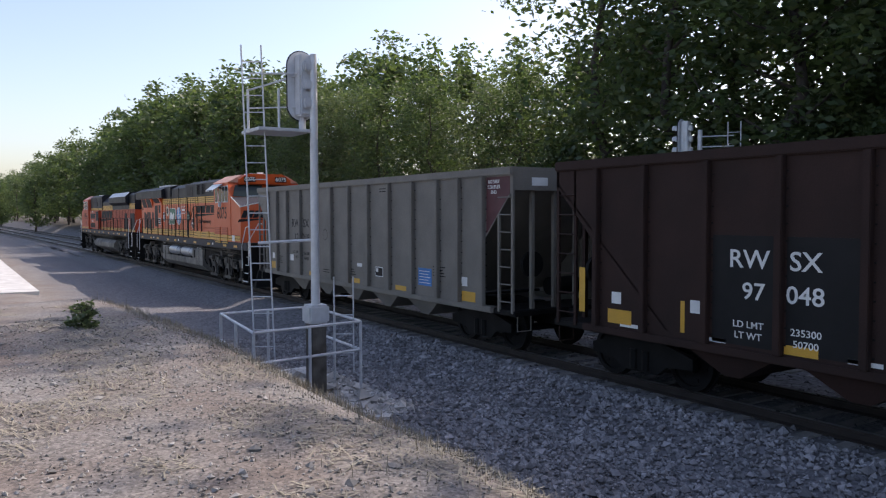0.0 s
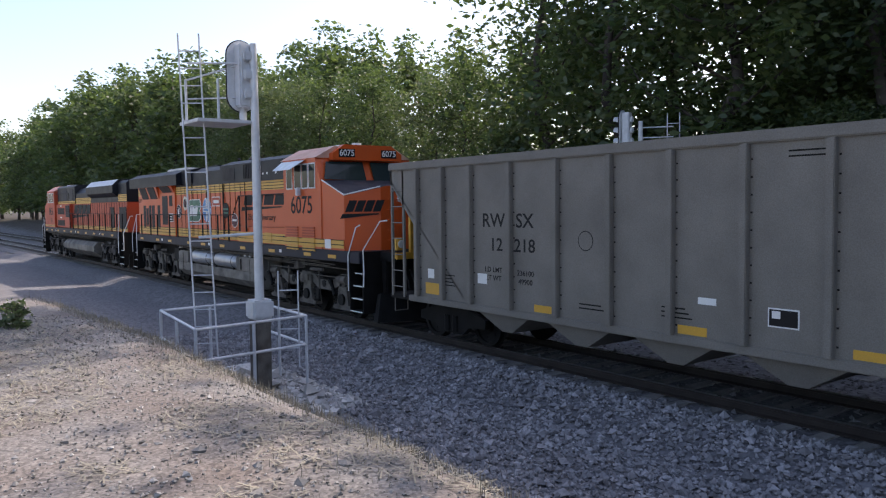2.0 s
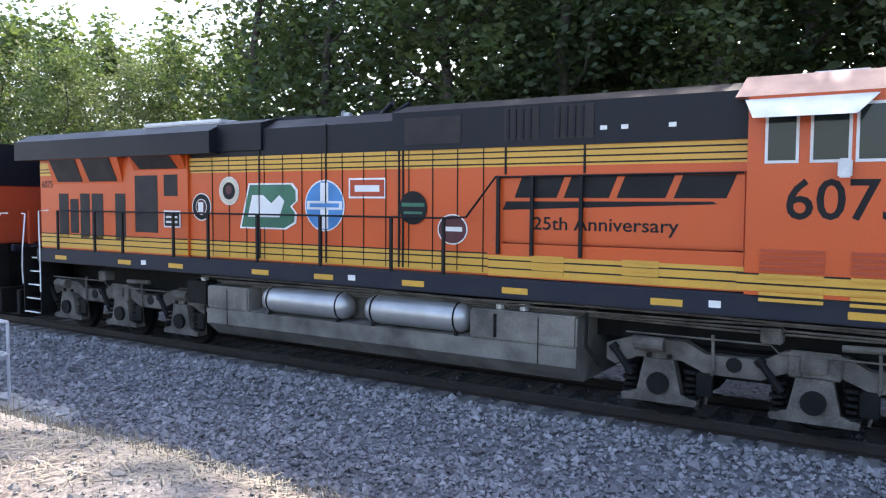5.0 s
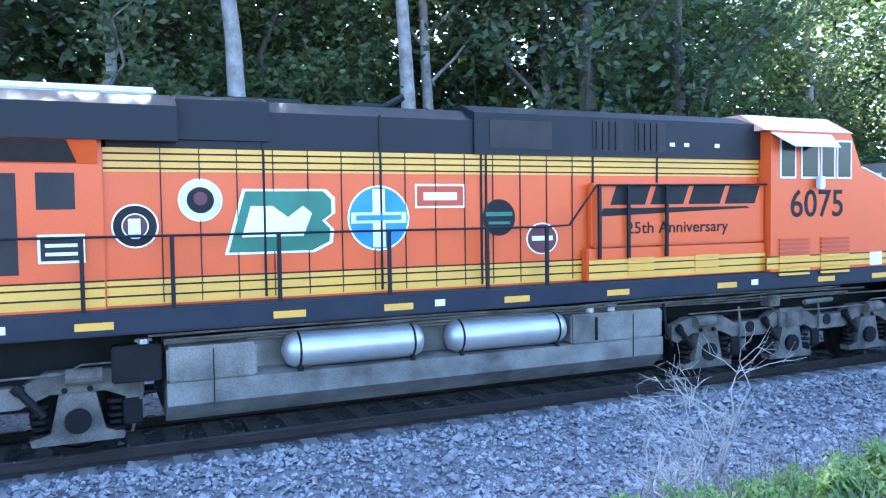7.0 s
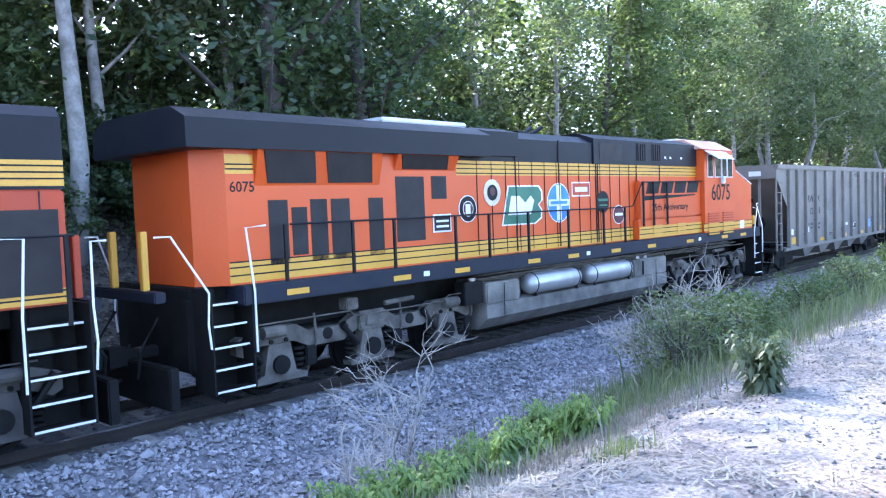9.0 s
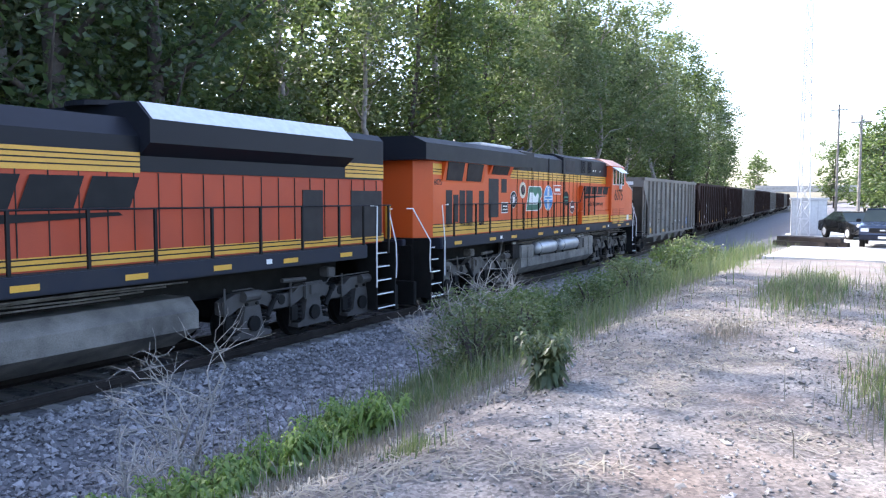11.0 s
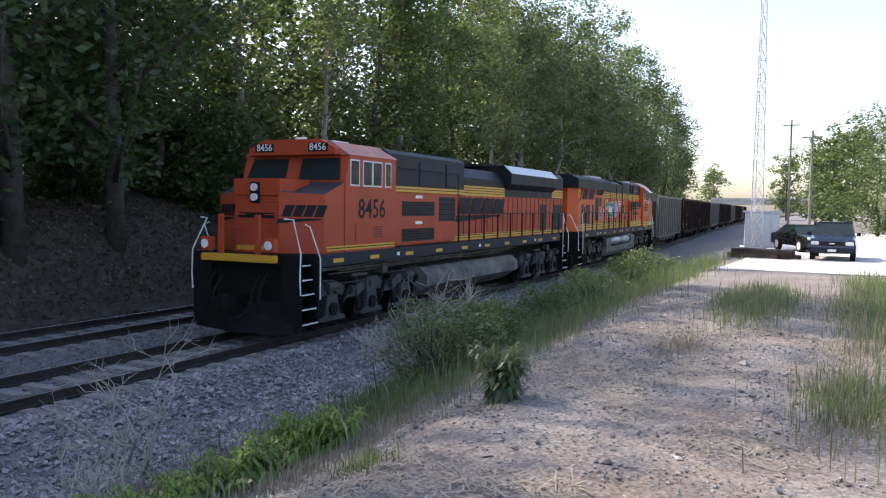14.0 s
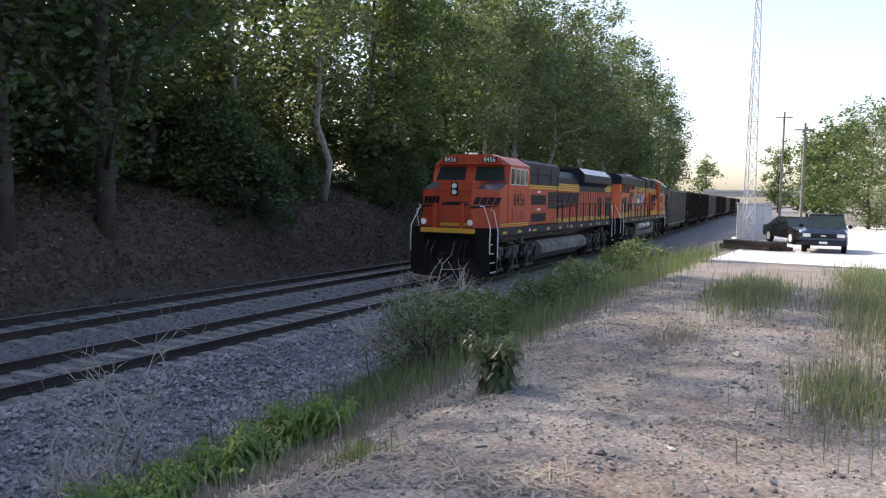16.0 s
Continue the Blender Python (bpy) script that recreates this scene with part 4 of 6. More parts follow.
def ends(loco, fx0, fx1, fp, fc, rx0, rx1, rp, rc, post=None):
    """Corner steps, end plates, posts, grab rails, couplers, hoses and plow at both ends."""
    for s in (-1, 1):
        steps(loco, fx0, fx1, s * 1.5)
        steps(loco, rx0, rx1, s * 1.5)
        grab(loco, [(fx1 + 0.02, s * 1.5, 1.0), (fx1 + 0.05, s * 1.5, 1.35), (fx1 + 0.02, s * 1.5, 1.9), (fp - 0.35, s * 1.2, 2.6), (fp - 0.1, s * 1.15, 2.62)])
        grab(loco, [(fx0 - 0.02, s * 1.52, 0.85), (fx0 - 0.02, s * 1.52, 1.75), (fx0 + 0.32, s * 1.48, 2.45), (fx0 + 0.3, s * 1.35, 2.5)])
        grab(loco, [(rx0 - 0.02, s * 1.5, 1.0), (rx0 - 0.05, s * 1.5, 1.35), (rx0 - 0.02, s * 1.5, 1.8), (rp + 0.1, s * 1.2, 2.62), (rp - 0.12, s * 1.15, 2.62)])
        grab(loco, [(rx1 + 0.02, s * 1.52, 0.85), (rx1 + 0.02, s * 1.52, 1.75), (rx1 - 0.06, s * 1.48, 2.7), (rx1 + 0.3, s * 1.46, 2.72)])
        for x in (fp - 0.03, rp + 0.03):
            bm = B()
            box(bm, x - 0.05, x + 0.05, min(s * 0.45, s * 0.56), max(s * 0.45, s * 0.56), 1.84, 2.7, 0.01)
            part("end_post", bm, post or YELLOW, loco, "painted end post")
        bm = B()
        box(bm, fp - 0.12, fp + 0.08, min(s * 0.75, s * 1.0), max(s * 0.75, s * 1.0), 1.9, 2.2, 0.02)
        lamp = part("ditch_light", bm, post or YELLOW, loco, "ditch light housing")
        bm = B()
        tube(bm, [(fp + 0.08, s * 0.87, 2.05), (fp + 0.1, s * 0.87, 2.05)], 0.1, 14)
        part("lens", bm, HEAD, lamp)
        bm = B()
        tube(bm, [(fp - 0.1, s * 0.7, 1.45), (fp + 0.15, s * 0.72, 1.15), (fp + 0.2, s * 0.7, 0.8), (fp + 0.05, s * 0.6, 0.6)], 0.03, 6)
        tube(bm, [(fp - 0.1, s * 0.5, 1.4), (fp + 0.2, s * 0.52, 1.0), (fp + 0.22, s * 0.5, 0.7)], 0.03, 6)
        part("brake_hose", bm, UNDER, loco, "black air hoses")
        bm = B()
        tube(bm, [(rp + 0.1, s * 0.7, 1.45), (rp - 0.2, s * 0.72, 1.0), (rp - 0.2, s * 0.6, 0.6)], 0.03, 6)
        part("brake_hose", bm, UNDER, loco, "black air hoses")
    for x, d in ((fp, 1), (rp, -1)):
        bm = B()
        box(bm, min(x - d * 0.1, x + d * 0.08), max(x - d * 0.1, x + d * 0.08), -1.0, 1.0, 1.68, 1.84, 0.02)
        part("anticlimber", bm, YELLOW if d > 0 else SILL, loco, "yellow end sill" if d > 0 else "")
        bm = B()
        box(bm, min(x - d * 0.6, x - d * 0.4), max(x - d * 0.6, x - d * 0.4), -1.0, 1.0, 0.6, 1.68, 0.02)
        part("end_plate", bm, UNDER, loco, "black end plate")
    bm = B()
    loft(bm, [[(fp - 0.35, -1.2, 0.85), (fp - 0.2, 0, 0.8), (fp - 0.35, 1.2, 0.85), (fp - 0.5, 1.2, 0.8), (fp - 0.5, -1.2, 0.8)], [(fp - 0.2, -1.4, 0.16), (fp + 0.12, 0, 0.14), (fp - 0.2, 1.4, 0.16), (fp - 0.4, 1.4, 0.16), (fp - 0.4, -1.4, 0.16)]])
    part("plow", bm, UNDER, loco, "black steel pilot plow")
    bm = B()
    box(bm, rp - 0.1, rp + 0.05, -1.35, 1.35, 0.2, 0.8, 0.02)
    part("rear_plow", bm, UNDER, loco)
    coupler(loco, fc, 1)
    coupler(loco, rc, -1)


def build_loco_b():
    """Number 8456: weathered orange, end locomotive; its nose is at +x of its own space."""
    loco = loco_base("locomotive", "weathered orange diesel locomotive at the end of the train", 10.6, ORANGE_OLD, 8.75)
    h = 1.25
    bm = B()
    box(bm, -10.6, 4.6, -h, h, 1.85, 3.3, 0.03)
    part("hood", bm, ORANGE_OLD, loco, "weathered orange engine hood")
    bm = B()
    prism(bm, [(-1.3, 3.3), (-1.3, 4.28), (-1.1, 4.4), (1.1, 4.4), (1.3, 4.28), (1.3, 3.3)], -0.1, 4.6, "x")
    prism(bm, [(-h, 3.3), (-h, 3.85), (-0.95, 4.16), (0.95, 4.16), (h, 3.85), (h, 3.3)], -9.1, -0.1, "x")
    prism(bm, [(-h, 3.3), (-h, 4.2), (-1.1, 4.34), (1.1, 4.34), (h, 4.2), (h, 3.3)], -10.6, -9.1, "x")
    part("hood_top", bm, BLACK, loco, "black hood top")
    bm = B()
    prism(bm, [(-1.25, 3.55), (-1.5, 3.75), (-1.5, 4.12), (-1.2, 4.4), (1.2, 4.4), (1.5, 4.12), (1.5, 3.75), (1.25, 3.55)], -9.1, -3.7, "x")
    part("radiator_wing", bm, BLACK, loco, "flared black radiator")
    bm = B()
    for k in range(3):
        tube(bm, [(-8 + 1.9 * k, 0, 4.38), (-8 + 1.9 * k, 0, 4.46)], 0.75, 20)
    part("radiator_fan", bm, BLACK, loco)
    for s in (-1, 1):
        bm = B()
        loft(bm, [[(-9.05, s * 1.505, 4.12), (-3.75, s * 1.505, 4.12), (-3.75, s * 1.51, 4.12), (-9.05, s * 1.51, 4.12)], [(-9.05, s * 1.21, 4.405), (-3.75, s * 1.21, 4.405), (-3.75, s * 1.215, 4.41), (-9.05, s * 1.215, 4.41)]])
        part("radiator_screen", bm, GALV, loco, "pale metal radiator screen")
        panel(loco, "hood_sheet", -3.2, 0.1, s * (h - 0.07), 3.87, 3.9, SILL, "")
        stripes(loco, -10.6, -9.1, s, h, 3.34, 3.66, (3.42, 3.5, 3.58))
        stripes(loco, -3.7, -0.1, s, h, 3.28, 3.6, (3.36, 3.44, 3.52))
        stripes(loco, -0.1, 4.6, s, 1.3, 3.3, 3.45, (3.37,))
        stripes(loco, -10.6, 0.72, s, h, 1.88, 2.06, (1.94, 2.02))
        wing_mark(loco, pose(-1.55, s * (h + 0.03), 2.55, 0, 0, 0 if s < 0 else 180), 3.9, 0.66, LINE)
        bm = B()
        box(bm, 0.72, 4.5, min(s * h, s * 1.42), max(s * h, s * 1.42), 1.9, 3.28, 0.03)
        part("blower_box", bm, ORANGE_OLD, loco, "orange blower cabinet")
        for x0, x1, z0, z1 in ((2.2, 4.1, 2.66, 3.05), (2.2, 4.1, 1.98, 2.32), (0.8, 1.9, 2.5, 3.2)):
            g = panel(loco, "grille", x0, x1, s * 1.422, z0, z1, DARK, "dark wide grille")
            for k in range(5):
                panel(g, "slat", x0, x1, s * 1.428, z0 + 0.05 + (z1 - z0) / 5 * k, z0 + 0.07 + (z1 - z0) / 5 * k, UNDER, "", 0.012)
        for z in (3.14, 2.44):
            panel(loco, "notice", 2.95, 3.35, s * 1.423, z, z + 0.08, WHITE, "small pale notice")
        bm = B()
        x = -10.3
        while x < -0.1:
            box(bm, x, x + 0.014, min(s * h, s * (h + 0.016)), max(s * h, s * (h + 0.016)), 2.06, 3.28)
            x += 0.48
        for x, wd in ((-10.5, 1.2), (-8.3, 0.65)):
            box(bm, x, x + wd, min(s * h, s * (h + 0.02)), max(s * h, s * (h + 0.02)), 2.0, 3.05)
        tagged(part("door_joints", bm, DARK, loco, "dark doors and joints in the hood"), kind="stuff")
        stripes(loco, 4.65, 7.7, s, 1.5, 1.9, 2.0, (1.94,))
        panel(loco, "hatch", 4.62, 6.5, s * 1.5, 2.1, 2.5, ORANGE_OLD, "raised hatch", 0.02)
        for k in range(5):
            panel(loco, "louvre", 5.3, 5.7, s * 1.52, 2.15 + 0.06 * k, 2.18 + 0.06 * k, CARRED, "", 0.006)
        for x0, x1 in ((0.3, 1.2), (1.9, 2.9)):
            panel(loco, "hood_hatch", x0, x1, s * 1.3, 3.5, 4.15, SILL, "dark hood hatch", 0.02)
    bm = B()
    prism(bm, [(4.6, 1.85), (4.6, 4.1), (6.75, 4.1), (6.95, 3.45), (6.95, 1.85)], -1.5, 1.5)
    cab = part("cab", bm, ORANGE_OLD, loco, "weathered orange crew cab")
    bm = B()
    loft(bm, [[(4.55, -1.52, 4.1), (6.8, -1.52, 4.1), (6.8, 1.52, 4.1), (4.55, 1.52, 4.1)], [(4.57, -1.0, 4.42), (6.82, -1.0, 4.42), (6.82, 1.0, 4.42), (4.57, 1.0, 4.42)]])
    part("cab_roof", bm, mat("pinkish cab roof", (0.5, 0.2, 0.15), 0.5, vary=0.3, bump=0.03), cab, "pale pinkish roof")
    bm = B()
    prism(bm, [(-1.25, 4.1), (-1.25, 4.25), (-0.8, 4.46), (0.8, 4.46), (1.25, 4.25), (1.25, 4.1)], 6.7, 7.0, "x")
    part("number_box", bm, ORANGE_OLD, cab)
    bm = B()
    box(bm, 5.2, 5.9, -0.5, 0.5, 4.42, 4.52, 0.03)
    tube(bm, [(6.6, 0, 4.42), (6.6, 0, 4.54)], 0.14, 12)
    part("air_conditioner", bm, WHITE, cab, "pale roof unit")
    for s in (-1, 1):
        bm = B()
        box(bm, 7.0, 7.015, min(s * 0.5, s * 1.05), max(s * 0.5, s * 1.05), 4.17, 4.37, 0.005)
        nb = part("number_board", bm, LINE, cab, "black number board with white digits")
        letters("8456", 0.17, WHITE, pose(7.017, s * 0.77, 4.27, 90, 0, 90), nb, "white digits")
        bm = B()
        loft(bm, [[(6.955, s * 0.2, 3.52), (6.955, s * 1.35, 3.52), (6.965, s * 1.35, 3.52), (6.965, s * 0.2, 3.52)], [(6.785, s * 0.2, 4.02), (6.785, s * 1.25, 4.02), (6.795, s * 1.25, 4.02), (6.795, s * 0.2, 4.02)]])
        part("windshield", bm, GLASS, cab, "dark windshield")
        for x0, x1 in ((4.85, 5.15), (5.3, 5.75), (5.77, 6.2), (6.35, 6.75)):
            window(cab, x0, x1, s, 1.5, 3.38, 4.0)
        letters("8456", 0.47, LINE, on_side(s, 5.75, s * 1.504, 2.83), cab, "large dark digits")
    bm = B()
    nose_shape(bm, 6.95, 7.75, 8.25, 1.48, 0.62, 1.85, 3.45, 3.16, 3.24)
    part("nose", bm, [ORANGE_OLD, NOSE], loco, "weathered orange wedge nose")
    bm = B()
    box(bm, 7.1, 8.28, -0.64, 0.64, 3.1, 3.5, 0.03)
    part("nose_hump", bm, ORANGE_OLD, loco, "raised orange centre of the nose")
    bm = B()
    box(bm, 8.28, 8.31, -0.13, 0.13, 2.96, 3.42, 0.01)
    lamp_panel = part("lamp_panel", bm, LINE, loco, "black headlight panel")
    for z in (3.08, 3.3):
        bm = B()
        tube(bm, [(8.30, 0.0, z), (8.36, 0.0, z)], 0.085, 14)
        part("headlight", bm, HEAD, lamp_panel, "round nose headlight")
    bm = B()
    box(bm, 8.255, 8.26, -0.5, 0.5, 2.62, 2.74)
    part("company_mark", bm, LINE, loco, "dark painted mark")
    bm = B()
    box(bm, 8.252, 8.256, -0.55, 0.55, 1.9, 2.0)
    part("stripe", bm, YELLOW, loco, "yellow band")
    for s in (-1, 1):
        wing_mark(loco, pose(8.005, s * 1.055, 2.56, 0, 0, 60.2 if s < 0 else 119.8), 0.95, 0.36, LINE)
        bm = B()
        for k in range(4):
            tube(bm, [(8.24, s * 0.6, 2.1 + 0.3 * k), (8.33, s * 0.6, 2.1 + 0.3 * k), (8.33, s * 0.3, 2.1 + 0.3 * k), (8.24, s * 0.3, 2.1 + 0.3 * k)], 0.012, 5)
        part("nose_grab", bm, ORANGE_OLD, loco)
    handrails(loco, -10.6, 0.68, (-10.5, -9.5, -8.6, -7.4, -6.2, -5.0, -3.8, -2.6, -1.4, -0.2, 0.6), 2.72, ((0.66, 2.73), (0.7, 3.9), (4.4, 3.92)), ())
    fuel_tank(loco, -4.7, 2.6, False)
    loco_truck(loco, 0, (3.55, 5.3, 7.05), TRUCKDARK)
    loco_truck(loco, 0, (-9.7, -8.0, -6.2), TRUCKDARK)
    ends(loco, 7.97, 8.62, 8.85, 9.3, -10.75, -9.95, -11.0, -11.45, ORANGE_OLD)
    sill_plates(loco, (-9.0, -7.2, -5.4, -3.6, -1.8, 0.0, 1.8, 3.6, 5.4, 7.0))
    under_pipes(loco, -4.5, 8.0)
    return loco


TRUCKDARK = mat("grimy dark cast steel", (0.065, 0.06, 0.055), 0.75, vary=0.5, scale=2.5, bump=0.25, tint=(0.03, 0.027, 0.025))


# ---- hopper cars ----
def hopper_truck(car, x0):
    t = new("bogie")
    t.parent = car
    t.matrix_basis = pose(x0, 0, 0)
    tagged(t, "grimy two-axle freight bogie")
    for ax in (-0.89, 0.89):
        w = wheelset(t, ax, 0.46)
        WHEELS.append((w, x0 + ax, 0.46, car))
    for s in (-1, 1):
        bm = B()
        prism(bm, [(-1.15, 0.42), (-1.15, 0.6), (-0.5, 0.78), (0.5, 0.78), (1.15, 0.6), (1.15, 0.42), (0.6, 0.38), (0.4, 0.22), (-0.4, 0.22), (-0.6, 0.38)], min(s * 0.98, s * 1.1), max(s * 0.98, s * 1.1))
        for d in (-0.14, 0.14):
            tube(bm, [(d, s * 1.06, 0.26), (d, s * 1.06, 0.6)], 0.1, 8)
        part("side_frame", bm, UNDER, t)
    bm = B()
    box(bm, -0.25, 0.25, -1.0, 1.0, 0.5, 0.85)
    part("bolster", bm, UNDER, t)


def build_hopper(name, label, paint, marks, ink):
    car = thing(name, label, "hopper car", "train")
    H, zb, zt = 1.52, 0.97, 3.93
    for s in (-1, 1):
        bm = B()
        prism(bm, [(-7.6, 3.78), (-7.6, 3.42), (-6.6, 2.42), (-6.6, zb), (6.7, zb), (6.7, 2.42), (7.65, 3.42), (7.65, 3.78)], min(s * (H - 0.02), s * H), max(s * (H - 0.02), s * H))
        side = part("side_sheet", bm, paint, car, "riveted side sheet")
        bm = B()
        box(bm, -7.66, 7.7, min(s * (H - 0.12), s * (H + 0.06)), max(s * (H - 0.12), s * (H + 0.06)), 3.76, zt, 0.02)
        part("top_chord", bm, paint, car)
        bm = B()
        box(bm, -6.9, 7.0, min(s * (H - 0.15), s * (H + 0.05)), max(s * (H - 0.15), s * (H + 0.05)), zb - 0.1, zb + 0.03, 0.015)
        part("side_sill", bm, paint, car)
        for x in ((-6.55, -5.63, -4.7, -3.52, -2.31, -1.1, 0.09, 1.3, 2.49, 3.7, 4.86, 5.75, 6.69) if paint is CARGREY else (-6.55, -5.45, -4.2, -2.97, -1.76, -0.55, 0.64, 1.85, 3.04, 4.25, 5.45, 6.69)):
            bm = B()
            box(bm, x - 0.06, x + 0.06, min(s * H, s * (H + 0.1)), max(s * H, s * (H + 0.1)), zb + 0.03, 3.76, 0.012)
            rib = part("rib", bm, paint, car)
            bm = B()
            for z in np.arange(1.15, 3.7, 0.24):
                for d in (-0.085, 0.085):
                    box(bm, x + d - 0.012, x + d + 0.012, min(s * H, s * (H + 0.012)), max(s * H, s * (H + 0.012)), z - 0.012, z + 0.012)
            tagged(part("rivets", bm, UNDER, rib), kind="stuff")
        # end ladder posts
        for x in (-7.62, -7.15, 7.2, 7.66):
            bm = B()
            box(bm, x - 0.03, x + 0.03, min(s * (H - 0.05), s * H), max(s * (H - 0.05), s * H), zb - 0.05, 3.76)
            part("corner_post", bm, paint, car)
        for x0, x1 in ((-7.62, -7.15), (7.2, 7.66)):
            for k in range(7):
                bm = B()
                z = 1.15 + 0.36 * k
                tube(bm, [(x0, s * (H + 0.01), z), (x1, s * (H + 0.01), z)], 0.014, 5)
                part("rung", bm, paint, car)
        for x, w, z, hh in ((-6.29, 0.55, 1.08, 0.24), (-2.9, 0.5, 1.03, 0.13), (0.2, 0.5, 1.03, 0.13), (2.77, 0.55, 1.03, 0.12), (5.84, 0.52, 1.03, 0.22)):
            panel(car, "reflector", x, x + w, s * (H + 0.001), z, z + hh, YELLOW, "faded yellow reflector patch")
        panel(car, "notice", -6.2, -5.98, s * (H + 0.001), 1.42, 1.62, WHITE, "white notice")
        panel(car, "notice", -4.51, -4.23, s * (H + 0.001), 1.43, 1.63, WHITE, "white notice")
        panel(car, "notice", 5.83, 6.05, s * (H + 0.001), 1.36, 1.56, WHITE, "white notice")
        d = 1 if s < 0 else -1
        for txt, dx, z, hh in ((marks[0], -0.5, 2.66, 0.27), (marks[1], 0.36, 2.66, 0.27), (marks[2], -0.42, 2.2, 0.25), (marks[3], 0.36, 2.2, 0.25), (marks[4], -0.5, 1.72, 0.1), (marks[5], -0.5, 1.56, 0.1), (marks[6], 0.38, 1.70, 0.1), (marks[7], 0.38, 1.54, 0.1)):
            letters(txt, hh, ink, on_side(s, -3.52 + d * (dx * 1.02 + (0.0 if paint is CARGREY else 0.55)), s * (H + (0.002 if paint is CARGREY else 0.006)), z - (0.0 if paint is CARGREY else 0.36)), car, "stencilled lettering", 0.0, 1.1)
        if paint is CARGREY:
            panel(car, "notice_panel", 3.93, 4.54, s * (H + 0.001), 1.24, 1.66, LABELBLUE, "blue notice panel with white lines")
            for k in range(5):
                panel(car, "notice_line", 3.98, 4.48 - 0.08 * (k % 2), s * (H + 0.008), 1.30 + 0.07 * k, 1.315 + 0.07 * k, WHITE, "", 0.002)
            panel(car, "data_panel", 1.64, 2.08, s * (H + 0.001), 1.30, 1.56, WHITE, "small boxed panel", 0.003)
            panel(car, "data_panel", 1.66, 2.06, s * (H + 0.004), 1.32, 1.54, LINE, "", 0.003)
            panel(car, "data_panel", 1.70, 1.82, s * (H + 0.007), 1.42, 1.52, WHITE, "", 0.003)
            panel(car, "notice", 0.55, 0.85, s * (H + 0.001), 1.5, 1.6, WHITE, "small notice")
            disc(car, "round_stencil", -1.65, s, H + 0.001, 2.35, 0.17, LINE, "faint round stencil", 0.002)
            disc(car, "round_stencil", -1.65, s, H + 0.003, 2.35, 0.155, paint, "", 0.002)
            for x, z, n in ((-5.5, 1.3, 4), (-1.5, 1.2, 2), (4.9, 1.5, 4), (2.2, 3.55, 2), (0.2, 1.25, 3)):
                for k in range(n):
                    panel(car, "stencil_bar", x - 0.3, x + 0.25 - 0.06 * (k % 3), s * (H + 0.001), z + 0.07 * k, z + 0.07 * k + 0.022, UNDER, "faint unreadable stencil line", 0.002)
            bm = B()
            prism(bm, [(6.78, 3.74), (6.78, 2.55), (7.6, 3.4), (7.6, 3.74)], min(s * H, s * (H + 0.004)), max(s * H, s * (H + 0.004)))
            part("end_panel", bm, CARRED, car, "dark red end panel")
            for k, w in enumerate(("ROTARY", "COUPLER", "END")):
                letters(w, 0.075, WHITE, on_side(s, 7.05, s * (H + 0.006), 3.64 - 0.11 * k), car, "white lettering")
        else:
            for x in (-4.1, -2.88):
                panel(car, "letter_panel", x if s < 0 else x, x + 1.02, s * (H + 0.001), 1.05, 2.65, LINE, "black lettering panel", 0.003)
            panel(car, "placard", -7.0, -6.85, s * (H + 0.02), 1.2, 2.0, YELLOW, "yellow marker strip", 0.004)
            panel(car, "placard", -4.7, -4.62, s * (H + 0.001), 1.1, 1.6, YELLOW, "yellow marker strip", 0.004)
            for x in (-4.3, -2.0, -6.0):
                panel(car, "notice", x, x + 0.45, s * (H + 0.001), 1.04, 1.1, WHITE, "pale worn strip", 0.003)
    # ends and floor
    for d in (-1, 1):
        bm = B()
        loft(bm, [[(d * 7.62, -H, 3.5), (d * 7.62, H, 3.5), (d * 7.58, H, 3.5), (d * 7.58, -H, 3.5)], [(d * 5.0, -H, 1.1), (d * 5.0, H, 1.1), (d * 4.96, H, 1.1), (d * 4.96, -H, 1.1)]])
        part("slope_sheet", bm, paint, car, "sloping end sheet")
        bm = B()
        box(bm, min(d * 7.6, d * 7.66), max(d * 7.6, d * 7.66), -H, H, 3.45, zt)
        part("end_sheet", bm, paint, car)
        bm = B()
        for y in (-0.9, -0.3, 0.3, 0.9):
            box(bm, min(d * 7.5, d * 7.58), max(d * 7.5, d * 7.58), y - 0.04, y + 0.04, 0.9, 3.45)
        part("end_post", bm, paint, car)
        bm = B()
        box(bm, min(d * 6.6, d * 7.75), max(d * 6.6, d * 7.75), -H + 0.02, H - 0.02, 0.86, 0.98, 0.02)
        box(bm, min(d * 5.0, d * 7.7), max(d * 5.0, d * 7.7), -0.3, 0.3, 0.6, 0.9)
        part("end_platform", bm, UNDER, car)
        for y in (-1.0, 0.6):
            panel_bm = B()
            box(panel_bm, min(d * 7.66, d * 7.67), max(d * 7.66, d * 7.67), y, y + 0.42, 3.55, 3.72)
            part("notice", panel_bm, WHITE, car, "white end notice")
        bm = B()
        tube(bm, [(d * 7.3, -0.75, 1.0), (d * 7.3, -0.75, 1.9)], 0.03, 6)
        tube(bm, [(d * 7.32, -0.75, 1.9), (d * 7.4, -0.75, 1.9)], 0.28, 16)
        part("brake_wheel", bm, UNDER, car, "round hand brake wheel on a post")
        bm = B()
        tube(bm, [(d * 6.9, 0.1, 1.35), (d * 6.9, 0.9, 1.35)], 0.2, 12)
        part("brake_cylinder", bm, UNDER, car)
